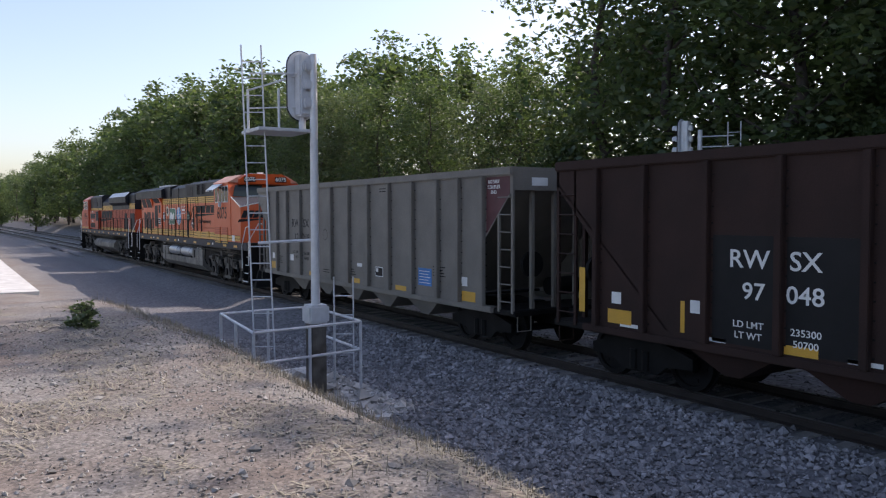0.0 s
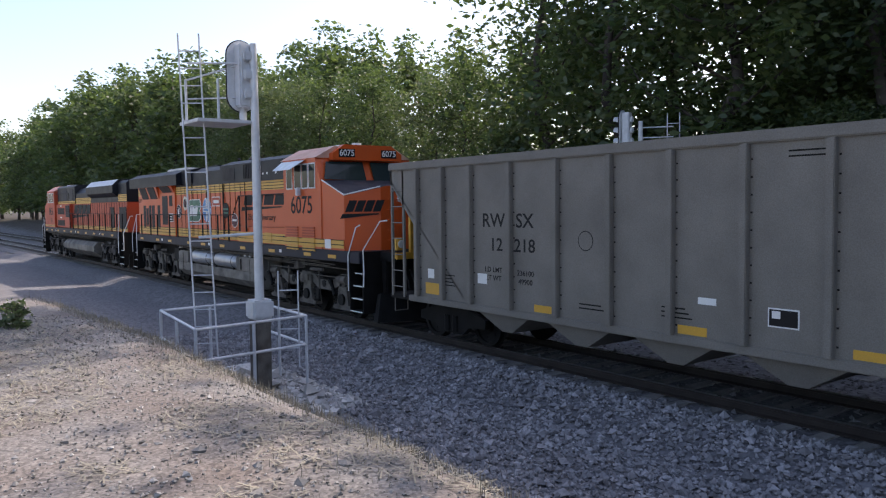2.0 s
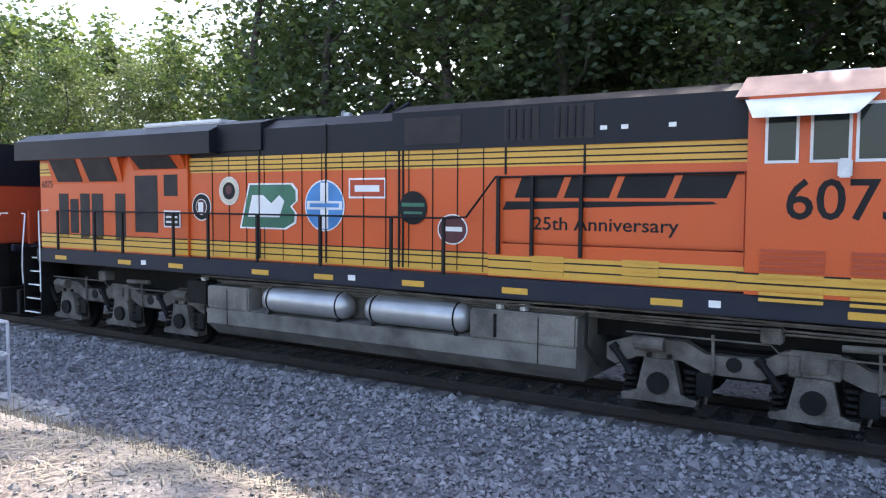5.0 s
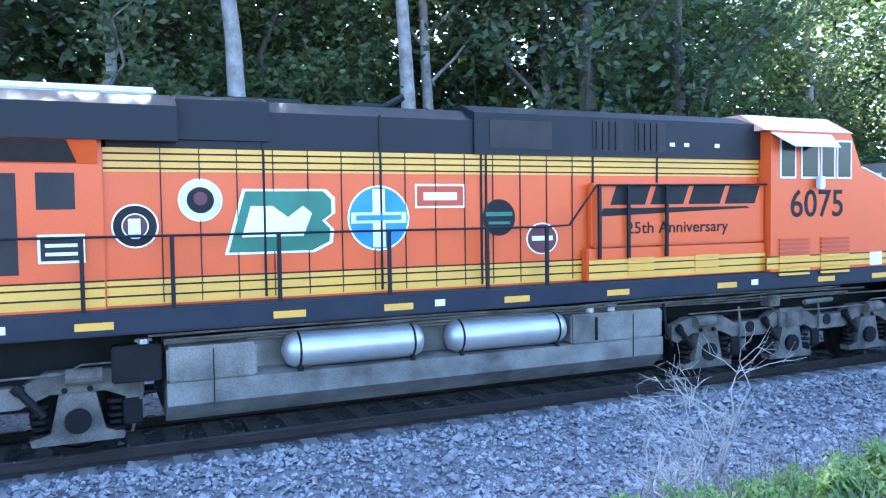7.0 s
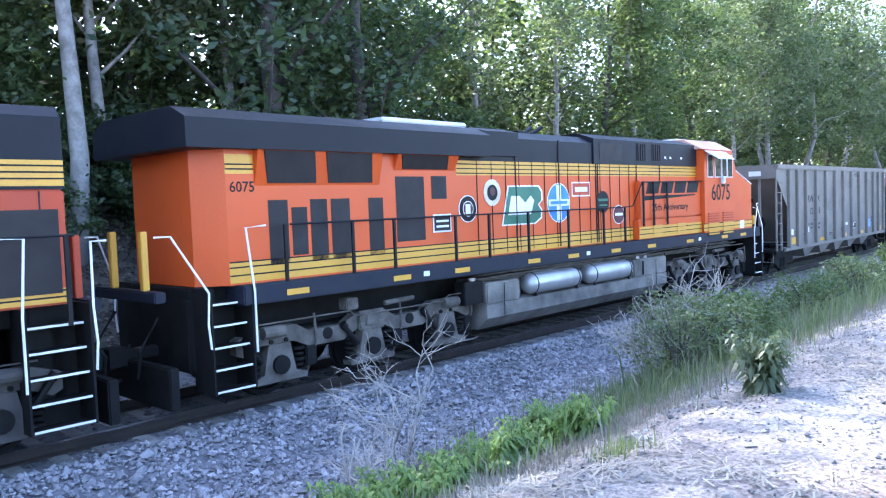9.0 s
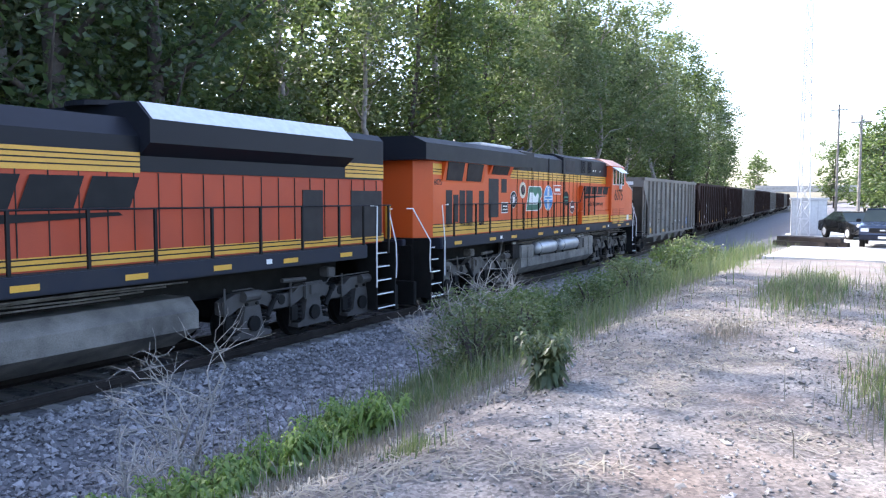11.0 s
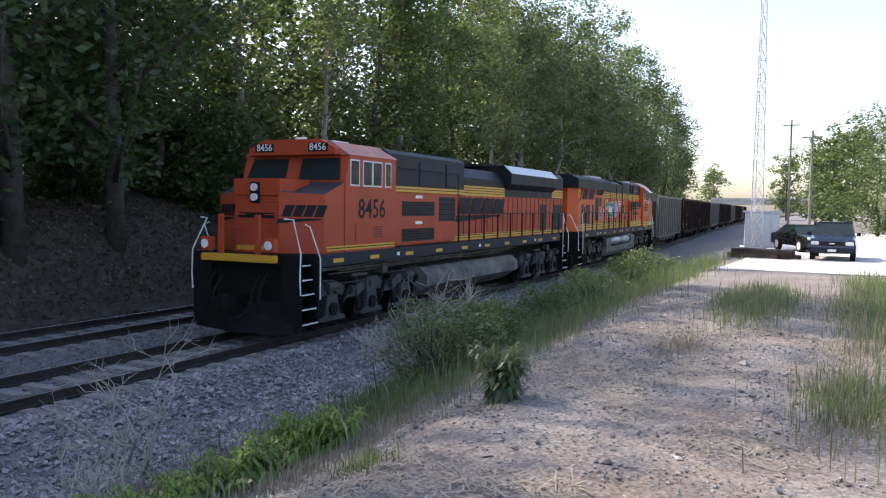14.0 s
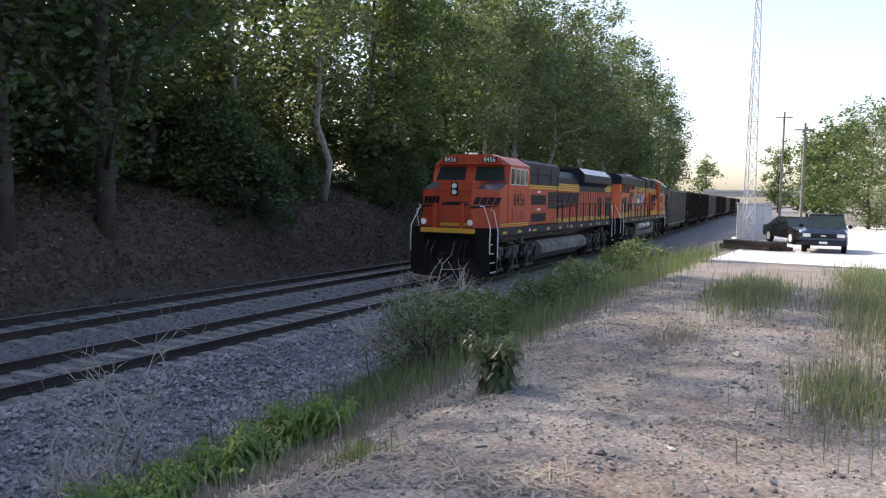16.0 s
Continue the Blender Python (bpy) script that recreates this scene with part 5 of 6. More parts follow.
        for s in (-1, 1):
            bm = B()
            tube(bm, [(d * 7.7, s * 1.4, 0.9), (d * 7.7, s * 1.4, 0.55), (d * 7.7, s * 1.05, 0.55), (d * 7.7, s * 1.05, 0.9)], 0.015, 5)
            part("stirrup", bm, paint, car)
        coupler(car, d * 8.2, d)
        hopper_truck(car, d * 5.95)
    bm = B()
    box(bm, -4.9, 4.9, -1.5, 1.5, 1.0, 1.06)
    box(bm, -6.6, 6.6, -0.25, 0.25, 0.7, 1.0)
    part("floor", bm, UNDER, car)
    for x in (-3.9, -1.95, 0.0, 1.95, 3.9):
        bm = B()
        loft(bm, [[(x - 0.95, -1.45, 0.98), (x + 0.95, -1.45, 0.98), (x + 0.95, 1.45, 0.98), (x - 0.95, 1.45, 0.98)], [(x - 0.14, -1.3, 0.5), (x + 0.14, -1.3, 0.5), (x + 0.14, 1.3, 0.5), (x - 0.14, 1.3, 0.5)]])
        part("discharge_chute", bm, paint, car, "wedge-shaped discharge chute")
    return car


# ---- trackside signal ----
def signal_head(parent, at, face, scale=1.0):
    """A tall three-lamp head with its dark backboard, hoods and lamps. face: heading of the lamps in degrees."""
    m = pose(*at, 0, 0, face)
    bm = B()
    out = [(0.36 * math.cos(a), 0.92 + 0.36 * math.sin(a)) for a in np.linspace(0, math.pi, 12)] + [(-0.36 + 0.36 * (1 - math.cos(a)), -0.02 - 0.34 * math.sin(a)) for a in np.linspace(0.0, math.pi, 12)]
    prism(bm, [(p * scale, q * scale) for p, q in out], 0.0, 0.02)
    bm.transform(m)
    head = part("backboard", bm, BLACK, parent, "black oval backboard")
    bm = B()
    prism(bm, [(p * scale * 0.95, (0.45 + (q - 0.45) * 0.97) * scale) for p, q in out], 0.024, 0.04)
    bm.transform(m)
    part("back_plate", bm, GALV, head, "silver back of the backboard")
    bm = B()
    box(bm, -0.17 * scale, 0.17 * scale, 0.02, 0.28, -0.25 * scale, 1.15 * scale, 0.03)
    bm.transform(m)
    part("lamp_case", bm, GALV, head, "silver lamp housing")
    for k in range(3):
        bm = B()
        z = (0.02 + 0.42 * k) * scale
        ring = [(0.15 * scale * math.cos(a), z + 0.15 * scale * math.sin(a)) for a in np.linspace(-0.3, math.pi + 0.3, 12)]
        inner = [(0.135 * scale * math.cos(a), z + 0.135 * scale * math.sin(a)) for a in np.linspace(math.pi + 0.3, -0.3, 12)]
        prism(bm, ring + inner, -0.3 * scale, 0.0)
        bm.transform(m)
        part("hood", bm, GALV, head, "silver lamp hood")
        bm = B()
        box(bm, -0.1 * scale, 0.1 * scale, 0.28, 0.36, z - 0.1 * scale, z + 0.12 * scale, 0.02)
        bm.transform(m)
        part("lamp_door", bm, GALV, head)
    return head


def ladder(parent, foot, top, width, step, material, axis=(1, 0, 0)):
    a, b, w = Vector(foot), Vector(top), Vector(axis).normalized() * width / 2
    bm = B()
    for s in (-1, 1):
        tube(bm, [a + w * s, b + w * s], 0.016, 6)
    l = part("ladder", bm, material, parent, "galvanised ladder")
    n = int((b - a).length / step)
    for k in range(1, n):
        p = a + (b - a) * k / n
        bm = B()
        tube(bm, [p - w, p + w], 0.011, 5)
        part("rung", bm, material, l)
    return l


def build_signal():
    x, y = -12.5, 5.9
    sig = thing("railway_signal", "galvanised trackside signal mast with ladder and platform", "signal", "", pose(0, 0, 0))
    bm = B()
    tube(bm, [(x, y, 0.9), (x, y, 4.6), (x, y, 5.9)], 0.085, 14, 0.06)
    part("mast", bm, GALV, sig)
    bm = B()
    box(bm, x - 0.2, x + 0.2, y - 0.2, y + 0.2, 0.95, 1.3, 0.04)
    part("mast_base", bm, GALV, sig, "cast grey base casing")
    bm = B()
    box(bm, x - 0.15, x + 0.15, y - 0.15, y + 0.15, -0.5, 0.95, 0.02)
    part("pedestal", bm, TRUCKGREY, sig, "dark steel pedestal")
    bm = B()
    box(bm, x - 0.95, x + 0.02, y - 1.05, y - 0.05, 4.47, 4.53, 0.01)
    part("platform", bm, GALV, sig, "small grated platform")
    for px, py in ((x - 0.85, y - 0.95), (x - 0.45, y - 0.5)):
        bm = B()
        tube(bm, [(px, py, 4.53), (px, py, 5.3)], 0.025, 6)
        part("rail_post", bm, GALV, sig)
    for p, q, r in (((x - 0.85, y - 0.95, 5.28), (x, y, 5.6), 0.018), ((x - 0.85, y - 0.95, 4.95), (x, y, 4.95), 0.014), ((x - 0.6, y - 1.0, 5.55), (x, y, 5.55), 0.018), ((x - 0.4, y - 0.95, 2.45), (x, y, 2.5), 0.03)):
        bm = B()
        tube(bm, [p, q], r, 6)
        part("brace", bm, GALV, sig)
    signal_head(sig, (x - 0.32, y - 0.12, 4.98), 272, 0.8)
    bm = B()
    tube(bm, [(x - 0.3, y - 0.1, 4.53), (x - 0.3, y - 0.1, 4.8)], 0.07, 8)
    part("head_bracket", bm, GALV, sig)
    ladder(sig, (-12.75, 5.0, 0.25), (-13.0, 4.9, 6.05), 0.36, 0.30, GALV, (0.5, 0.85, 0))
    ladder(sig, (-12.35, 6.4, 0.0), (-12.35, 6.4, 1.8), 0.36, 0.30, GALV, (0.5, 0.85, 0))
    c = [(-14.6, 4.75), (-11.75, 4.45), (-12.05, 6.6), (-14.7, 6.75)]
    for i in range(4):
        (ax, ay), (bx, by) = c[i], c[(i + 1) % 4]
        for z in (0.98, 0.45):
            if i == 3 and z < 0.9:
                continue
            bm = B()
            tube(bm, [(ax, ay, z), (bx, by, z)], 0.026, 6)
            part("guard_rail", bm, GALV, sig, "galvanised guard rail")
        for k in (0.0, 0.5):
            bm = B()
            tube(bm, [(ax + (bx - ax) * k, ay + (by - ay) * k, -0.4), (ax + (bx - ax) * k, ay + (by - ay) * k, 0.98)], 0.03, 6)
            part("guard_post", bm, GALV, sig)
    bm = B()
    prism(bm, [(-15.0, 4.9), (-11.2, 4.9), (-10.4, 6.3), (-11.2, 7.0), (-15.2, 7.0)], -0.62, -0.41, "z")
    tagged(part("concrete_pad", bm, CONCRETE), "pale crushed stone and concrete pad", "pad", kind="structure")
    far = thing("railway_signal", "dark far-side signal head with its mast and ladder among trees", "signal")
    bm = B()
    tube(bm, [(-14.3, 18.8, -0.5), (-14.3, 18.8, 5.4)], 0.07, 10)
    part("mast", bm, GALV, far)
    signal_head(far, (-14.75, 18.5, 4.8), 285, 0.75)
    ladder(far, (-13.5, 19.3, 0.3), (-13.5, 19.3, 5.6), 0.36, 0.3, GALV, (1, 0.4, 0))
    for z in (4.9, 5.2):
        bm = B()
        tube(bm, [(-14.3, 18.8, z), (-13.5, 19.3, z)], 0.02, 6)
        part("brace", bm, GALV, far)


# ---- plants ----
def leaf_cloud(rng, centres, radii, per, size):
    """Many small pointed leaves gathered round the centres."""
    n = len(centres) * per
    c = np.repeat(centres, per, 0)
    d = rng.normal(size=(n, 3))
    d /= np.linalg.norm(d, axis=1)[:, None]
    p = c + rng.normal(size=(n, 3)) * np.repeat(radii, per)[:, None] * np.array([0.62, 0.62, 0.42])
    u = rng.normal(size=(n, 3)) * np.array([1, 1, 0.45])
    u /= np.linalg.norm(u, axis=1)[:, None]
    w = np.cross(u, d + rng.normal(size=(n, 3)) * 0.7)
    w /= np.linalg.norm(w, axis=1)[:, None] + 1e-6
    s = size * rng.uniform(0.6, 1.4, (n, 1))
    v = np.stack([p - u * s, p + w * s * 0.5, p + u * s, p - w * s * 0.5], 1).reshape(-1, 3)
    return v, np.arange(4 * n).reshape(-1, 4)


def limbs(bm, rng, height, radius, lean, forks, bare):
    trunk = [Vector((lean[0] * k ** 1.5 + rng.normal() * 0.22, lean[1] * k ** 1.5 + rng.normal() * 0.22, height * 0.86 * k)) for k in np.linspace(0, 1, 8)]
    trunk[0] = Vector((0, 0, -0.4))
    tube(bm, trunk, radius, 9, radius * 0.18)
    tips = []
    for k in range(forks):
        a = bare + (0.95 - bare) * (k + rng.uniform(0, 0.8)) / forks
        i = a * 7
        base = trunk[int(i)].lerp(trunk[min(7, int(i) + 1)], i - int(i))
        ang, reach = rng.uniform(0, 6.28), height * rng.uniform(0.12, 0.24) * (1.15 - a * 0.6)
        pts = [base]
        for q in (0.35, 0.7, 1.0):
            pts.append(base + Vector((math.cos(ang) * reach * q + rng.normal() * 0.15, math.sin(ang) * reach * q + rng.normal() * 0.15, reach * q * rng.uniform(0.5, 1.0))))
        tube(bm, pts, radius * 0.34 * (1.1 - a * 0.7), 6, 0.015)
        tips += pts[1:]
    return trunk, tips


def build_tree(seed, height, spread, label, leaves, bark, bare=0.25, clumps=120, per=70, size=0.17, lean=(0, 0), radius=0.22):
    rng = np.random.default_rng(seed)
    tree = thing("tree", label, "tree", "woods beside the railway")
    bm = B()
    trunk, tips = limbs(bm, rng, height, radius, lean, 16, bare)
    part("trunk", bm, bark, tree, "tapering trunk and limbs", True)
    cs, rs = [], []
    for t in tips:
        cs.append(np.array(t))
        rs.append(rng.uniform(0.6, 1.2))
    while len(cs) < clumps:
        k = rng.uniform(bare, 0.97)
        a = rng.uniform(0, 6.28)
        wide = spread * (math.sin(math.pi * min(1, max(0.04, (k - bare) / (1.06 - bare))) ** 0.8) ** 0.55) * (0.8 + 0.3 * math.sin(3 * a + seed))
        q = rng.uniform(0.25, 1.0) ** 0.5 * wide
        cs.append(np.array((lean[0] * k + q * math.cos(a), lean[1] * k + q * math.sin(a), height * k)))
        rs.append(rng.uniform(0.6, 1.25))
    v, f = leaf_cloud(rng, np.array(cs), np.array(rs), per, size)
    crown = soup("crown", v, f, leaves, tree, "leafy crown with gaps")
    return tree


def build_bush(seed, w, h, label, leaves, clumps=40, per=45, size=0.09, name="bush", fluff=0.24):
    rng = np.random.default_rng(seed)
    bush = thing(name, label, "bush", "undergrowth")
    bm = B()
    for k in range(9):
        a = rng.uniform(0, 6.28)
        r = w * rng.uniform(0.2, 0.8)
        tube(bm, [(0, 0, -0.1), (r * 0.4 * math.cos(a), r * 0.4 * math.sin(a), h * 0.5), (r * math.cos(a), r * math.sin(a), h * rng.uniform(0.7, 1.0))], 0.025, 5, 0.006)
    part("stem", bm, BARK, bush)
    a, k = rng.uniform(0, 6.28, clumps), rng.uniform(0.08, 1, clumps)
    q = rng.uniform(0.1, 1, clumps) ** 0.5 * w * np.sqrt(np.maximum(0.05, 1 - (k - 0.25) ** 2 / 0.6))
    cs = np.stack([q * np.cos(a), q * np.sin(a), h * k], 1)
    v, f = leaf_cloud(rng, cs, rng.uniform(0.6, 1.4, clumps) * fluff * max(w, 0.5), per, size)
    soup("foliage", v, f, leaves, bush)
    return bush


def grass_patch(name, label, areas, material, seed, tall, width=0.006):
    """Upright blades in patches. areas: x, y, half length, half width, count, height factor."""
    rng = np.random.default_rng(seed)
    vs, fs = [], []
    for ax, ay, lx, ly, n, hf in areas:
        x, y = ax + rng.normal(0, 0.5, n) * lx, ay + rng.normal(0, 0.5, n) * ly
        z = np.array([height(p, q) for p, q in zip(x, y)])
        h = tall * hf * rng.lognormal(0, 0.35, n)
        a, lean = rng.uniform(0, 6.28, n), rng.normal(0, 0.35, n)
        w = width * (1 + h * 2)
        dx, dy = np.cos(a), np.sin(a)
        base = np.stack([x, y, z - 0.02], 1)
        side = np.stack([-dy * w, dx * w, 0 * w], 1)
        tip = base + np.stack([dx * h * lean, dy * h * lean, h * (1 - 0.3 * np.abs(lean))], 1)
        mid = base + np.stack([dx * h * lean * 0.3, dy * h * lean * 0.3, h * 0.55], 1)
        v = np.stack([base - side, base + side, mid + side * 0.8, mid - side * 0.8, tip], 1).reshape(-1, 3)
        o = sum(len(q) for q in vs)
        k = o + 5 * np.arange(n)
        vs.append(v)
        fs += [(i, i + 1, i + 2, i + 3) for i in k] + [(i + 3, i + 2, i + 4) for i in k]
    ob = soup(name, np.concatenate(vs), fs, material)
    return tagged(ob, label, "grass", kind="stuff")


def dead_bush(at, w, h, seed, name="dead_bush", label="leafless grey dead bush at the ballast edge", n=16):
    rng = np.random.default_rng(seed)
    top = thing(name, label, "bush", "", pose(*at))
    bm = B()

    def grow(p, d, length, r, depth):
        q = p + d * length * 0.5 + Vector(rng.normal(size=3) * 0.05 * length)
        e = q + (d + Vector(rng.normal(size=3) * 0.35)).normalized() * length * 0.5
        tube(bm, [p, q, e], r, 5, r * 0.55)
        if depth:
            for _ in range(3):
                nd = (d + Vector(rng.normal(size=3) * 0.65)).normalized()
                grow(q.lerp(e, rng.uniform(0.2, 1.0)), nd, length * 0.62, r * 0.55, depth - 1)
    for k in range(n):
        a = rng.uniform(0, 6.28)
        d = Vector((math.cos(a) * w / h * 0.6, math.sin(a) * w / h * 0.6, 1)).normalized()
        grow(Vector((rng.normal() * 0.08, rng.normal() * 0.08, -0.05)), d, h * rng.uniform(0.4, 0.62), 0.019, 3 if n < 8 else 2)
    part("branch_tangle", bm, TWIG, top)
    return top


# ---- lot beside the line ----
def build_lattice_tower(x, y):
    z0, top, w = lot(x), 34.0, 0.42
    t = thing("radio_tower", "tall slender galvanised lattice radio tower", "tower", "", pose(x, y, z0))
    legs = [(w * math.cos(a), w * math.sin(a)) for a in (0.3, 2.4, 4.5)]
    n = 34

    def at(leg, k):
        f = 1 - 0.55 * min(1, k / 14)
        return Vector((legs[leg][0] * f, legs[leg][1] * f, k * top / n))
    for i in range(3):
        bm = B()
        tube(bm, [at(i, k) for k in range(n + 1)], 0.03, 6)
        part("leg", bm, GALV, t)
        bm = B()
        for k in range(n):
            tube(bm, [at(i, k), at((i + 1) % 3, k + 1)], 0.016, 4)
            tube(bm, [at((i + 1) % 3, k), at(i, k + 1)], 0.016, 4)
            tube(bm, [at(i, k), at((i + 1) % 3, k)], 0.016, 4)
        part("bracing", bm, GALV, t, "crossed lattice bracing")


def build_cabinet(x, y):
    z = lot(x) - 0.05
    c = thing("equipment_cabinet", "grey metal equipment shelter at the tower's foot", "cabinet", "", pose(x, y, z, 0, 0, 6))
    bm = B()
    box(bm, -1.0, 1.0, -0.95, 0.95, 0.1, 2.2, 0.02)
    part("body", bm, mat("pale grey cabinet metal", (0.5, 0.51, 0.53), 0.5, bump=0.03, vary=0.15), c)
    bm = B()
    box(bm, -1.1, 1.1, -1.05, 1.05, 2.2, 2.3, 0.02)
    part("roof", bm, GALV, c)
    for k in range(4):
        bm = B()
        box(bm, -1.015, -1.0, -0.9 + 0.46 * k, -0.5 + 0.46 * k, 0.2, 2.1, 0.005)
        part("door_panel", bm, GALV, c)
    bm = B()
    box(bm, -1.3, 1.3, -1.2, 1.2, -0.25, 0.1)
    part("plinth", bm, CONCRETE, c)


def wheel_part(parent, x, y, r, tyre, rim):
    s = 1 if y > 0 else -1
    bm = B()
    tube(bm, [(x, y - s * 0.2, r), (x, y - s * 0.03, r), (x, y, r)], r, 24)
    w = part("tyre", bm, tyre, parent, "black tyre")
    bm = B()
    tube(bm, [(x, y - s * 0.05, r), (x, y + s * 0.012, r)], r * 0.62, 18)
    part("rim", bm, rim, w)


def build_vehicle(name, label, category, m, paint, pickup):
    """A road vehicle with its front at +x."""
    car = thing(name, label, category, "parked vehicles", m)
    tyre = UNDER
    if pickup:
        L, W, bonnet, roof = 4.8, 0.86, 1.02, 1.62
        low = [(-2.4, 0.42), (2.35, 0.38), (2.42, 0.62), (2.38, 0.95), (1.15, bonnet + 0.06), (-0.75, bonnet + 0.04), (-2.4, bonnet + 0.02)]
        glassy = [(1.15, 1.08), (0.55, roof - 0.03), (-0.55, roof), (-0.78, 1.06)]
    else:
        L, W, bonnet, roof = 4.7, 0.88, 0.9, 1.42
        low = [(-2.35, 0.35), (2.3, 0.3), (2.38, 0.55), (2.25, 0.78), (1.1, 0.95), (-1.7, 0.98), (-2.35, 0.92)]
        glassy = [(1.15, 0.95), (0.35, roof - 0.02), (-0.8, roof), (-1.75, 0.98)]
    bm = B()
    prism(bm, low, -W, W)
    bmesh.ops.bevel(bm, geom=bm.edges[:], offset=0.05, segments=2, affect="EDGES")
    body = part("body", bm, paint, car)
    bm = B()
    loft(bm, [[(x, -W * (0.95 if z < 1.2 else 0.8), z) for x, z in glassy], [(x, W * (0.95 if z < 1.2 else 0.8), z) for x, z in glassy]])
    part("glasshouse", bm, GLASS, car, "dark windows")
    bm = B()
    box(bm, glassy[2][0] - 0.02, glassy[1][0] + 0.02, -W * 0.8, W * 0.8, roof - 0.05, roof + 0.02, 0.02)
    part("roof", bm, paint, car)
    fx = 2.4 if pickup else 2.34
    for s in (-1, 1):
        for x in (-1.45, 1.45):
            wheel_part(car, x, s * (W + 0.01), 0.34, tyre, GALV)
        bm = B()
        box(bm, fx - 0.08, fx + 0.03, min(s * 0.5, s * 0.8), max(s * 0.5, s * 0.8), 0.68, 0.84, 0.02)
        part("headlight", bm, HEAD, car)
        bm = B()
        box(bm, 0.75, 0.9, min(s * (W + 0.02), s * (W + 0.2)), max(s * (W + 0.02), s * (W + 0.2)), 1.05, 1.2, 0.03)
        part("mirror", bm, LINE, car)
    bm = B()
    box(bm, fx - 0.02, fx + 0.035, -0.5, 0.5, 0.66, 0.84, 0.02)
    g = part("grille", bm, LINE, car, "black grille")
    bm = B()
    prism(bm, [(-0.1, 0.73), (0.1, 0.73), (0.1, 0.78), (-0.1, 0.78)], fx + 0.035, fx + 0.045, "x")
    part("badge", bm, GALV, g)
    bm = B()
    box(bm, fx - 0.05, fx + 0.12, -W, W, 0.36, 0.56, 0.04)
    b = part("bumper", bm, paint if not pickup else SILL, car)
    bm = B()
    box(bm, fx + 0.12, fx + 0.13, -0.16, 0.16, 0.42, 0.52)
    part("plate", bm, WHITE, b, "pale blank plate")


def utility_pole(x, y, h):
    p = thing("utility_pole", "weathered wooden utility pole", "pole", "", pose(x, y, lot(x)))
    bm = B()
    tube(bm, [(0, 0, -0.5), (0.05, 0, h)], 0.16, 10, 0.1)
    part("pole", bm, TIE, p)
    bm = B()
    box(bm, -0.05, 0.05, -0.9, 0.9, h - 0.7, h - 0.58)
    part("crossarm", bm, TIE, p)


def build_overpass(x):
    o = thing("overpass", "distant concrete road bridge across the tracks", "bridge", "", pose(x, 12, 0))
    bm = B()
    box(bm, -4, 4, -14, 16, 4.4, 5.4, 0.1)
    part("deck", bm, CONCRETE, o)
    for s in (-1, 1):
        bm = B()
        box(bm, s * 4 - 0.15, s * 4 + 0.15, -14, 16, 5.4, 6.0, 0.03)
        part("parapet", bm, CONCRETE, o)
    for y in (-8, 13):
        bm = B()
        box(bm, -3, 3, y - 0.6, y + 0.6, -1, 4.4, 0.1)
        part("pier", bm, CONCRETE, o)


# ---- build ----
build_ground()
near_track = build_track("track_near", SIDE, "rusty railway track on timber ties and grey ballast")
far_track = build_track("track_far", FAR, "second railway track beyond the first")
build_signal()
LOCO_A, LOCO_B = build_loco_a(), build_loco_b()
HOPPERS = [build_hopper("hopper_car", "dusty grey steel coal hopper car with ribbed sides", CARGREY, ("RW", "SX", "12", "218", "LD LMT", "LT WT", "236100", "49900"), LINE),
           build_hopper("hopper_car", "dark brown steel coal hopper car with white lettering", CARBROWN, ("RW", "SX", "97", "048", "LD LMT", "LT WT", "235300", "50700"), WHITE)]
for k in range(9):
    HOPPERS.append(copy_thing(HOPPERS[(1, 0, 1, 1, 0, 1, 1, 0, 1)[k]], pose(0, 0, 0)))

rng = random.Random(11)
FINE = dict(clumps=120, per=80, size=0.145)
ROUGH = dict(clumps=75, per=46, size=0.24)
kinds = [build_tree(1, 19, 3.4, "tall broadleaf tree with dense dark green crown", LEAFDARK, BARK, 0.2, **FINE),
         build_tree(2, 17, 3.8, "broadleaf tree with mid green crown", LEAF, BARK, 0.15, **FINE),
         build_tree(3, 20, 3.0, "tall thin tree with open crown and bare lower trunk", LEAF, PALEBARK, 0.45, 95, 90, 0.115, lean=(0.9, -0.5), radius=0.26),
         build_tree(4, 11, 3.0, "young broadleaf tree with light green crown", LEAFLIGHT, BARK, 0.1, 120, 90, 0.105, radius=0.14),
         build_tree(5, 13, 3.6, "rounded broadleaf tree with mid green crown", LEAF, BARK, 0.06, 140, 95, 0.115, radius=0.17),
         build_tree(6, 19, 3.8, "tall tree deep in the wood", LEAFDARK, BARK, 0.1, **ROUGH),
         build_tree(7, 14, 3.8, "broadleaf tree deep in the wood", LEAF, BARK, 0.06, **ROUGH),
         # lighter leaf colour carries the backlight of the thin wood
         build_tree(9, 18, 3.6, "tall broadleaf tree with an open crown, backlight put into its light green", LEAFLIGHT, PALEBARK, 0.22, 92, 75, 0.14, lean=(0.6, -0.3), radius=0.2),
         build_tree(8, 20, 2.8, "tall dark trunk hung with leaves under a high crown", LEAFDARK, BARK, 0.1, 95, 80, 0.13, lean=(0.3, -0.2), radius=0.3)]
spots = [(7.6, 20.3, 2, 1.0), (3.0, 20.3, 2, 1.05), (13.7, 19.9, 8, 1.1), (17.2, 20.0, 8, 1.0), (38.0, 21.5, 2, 1.0)]
x = -22.0
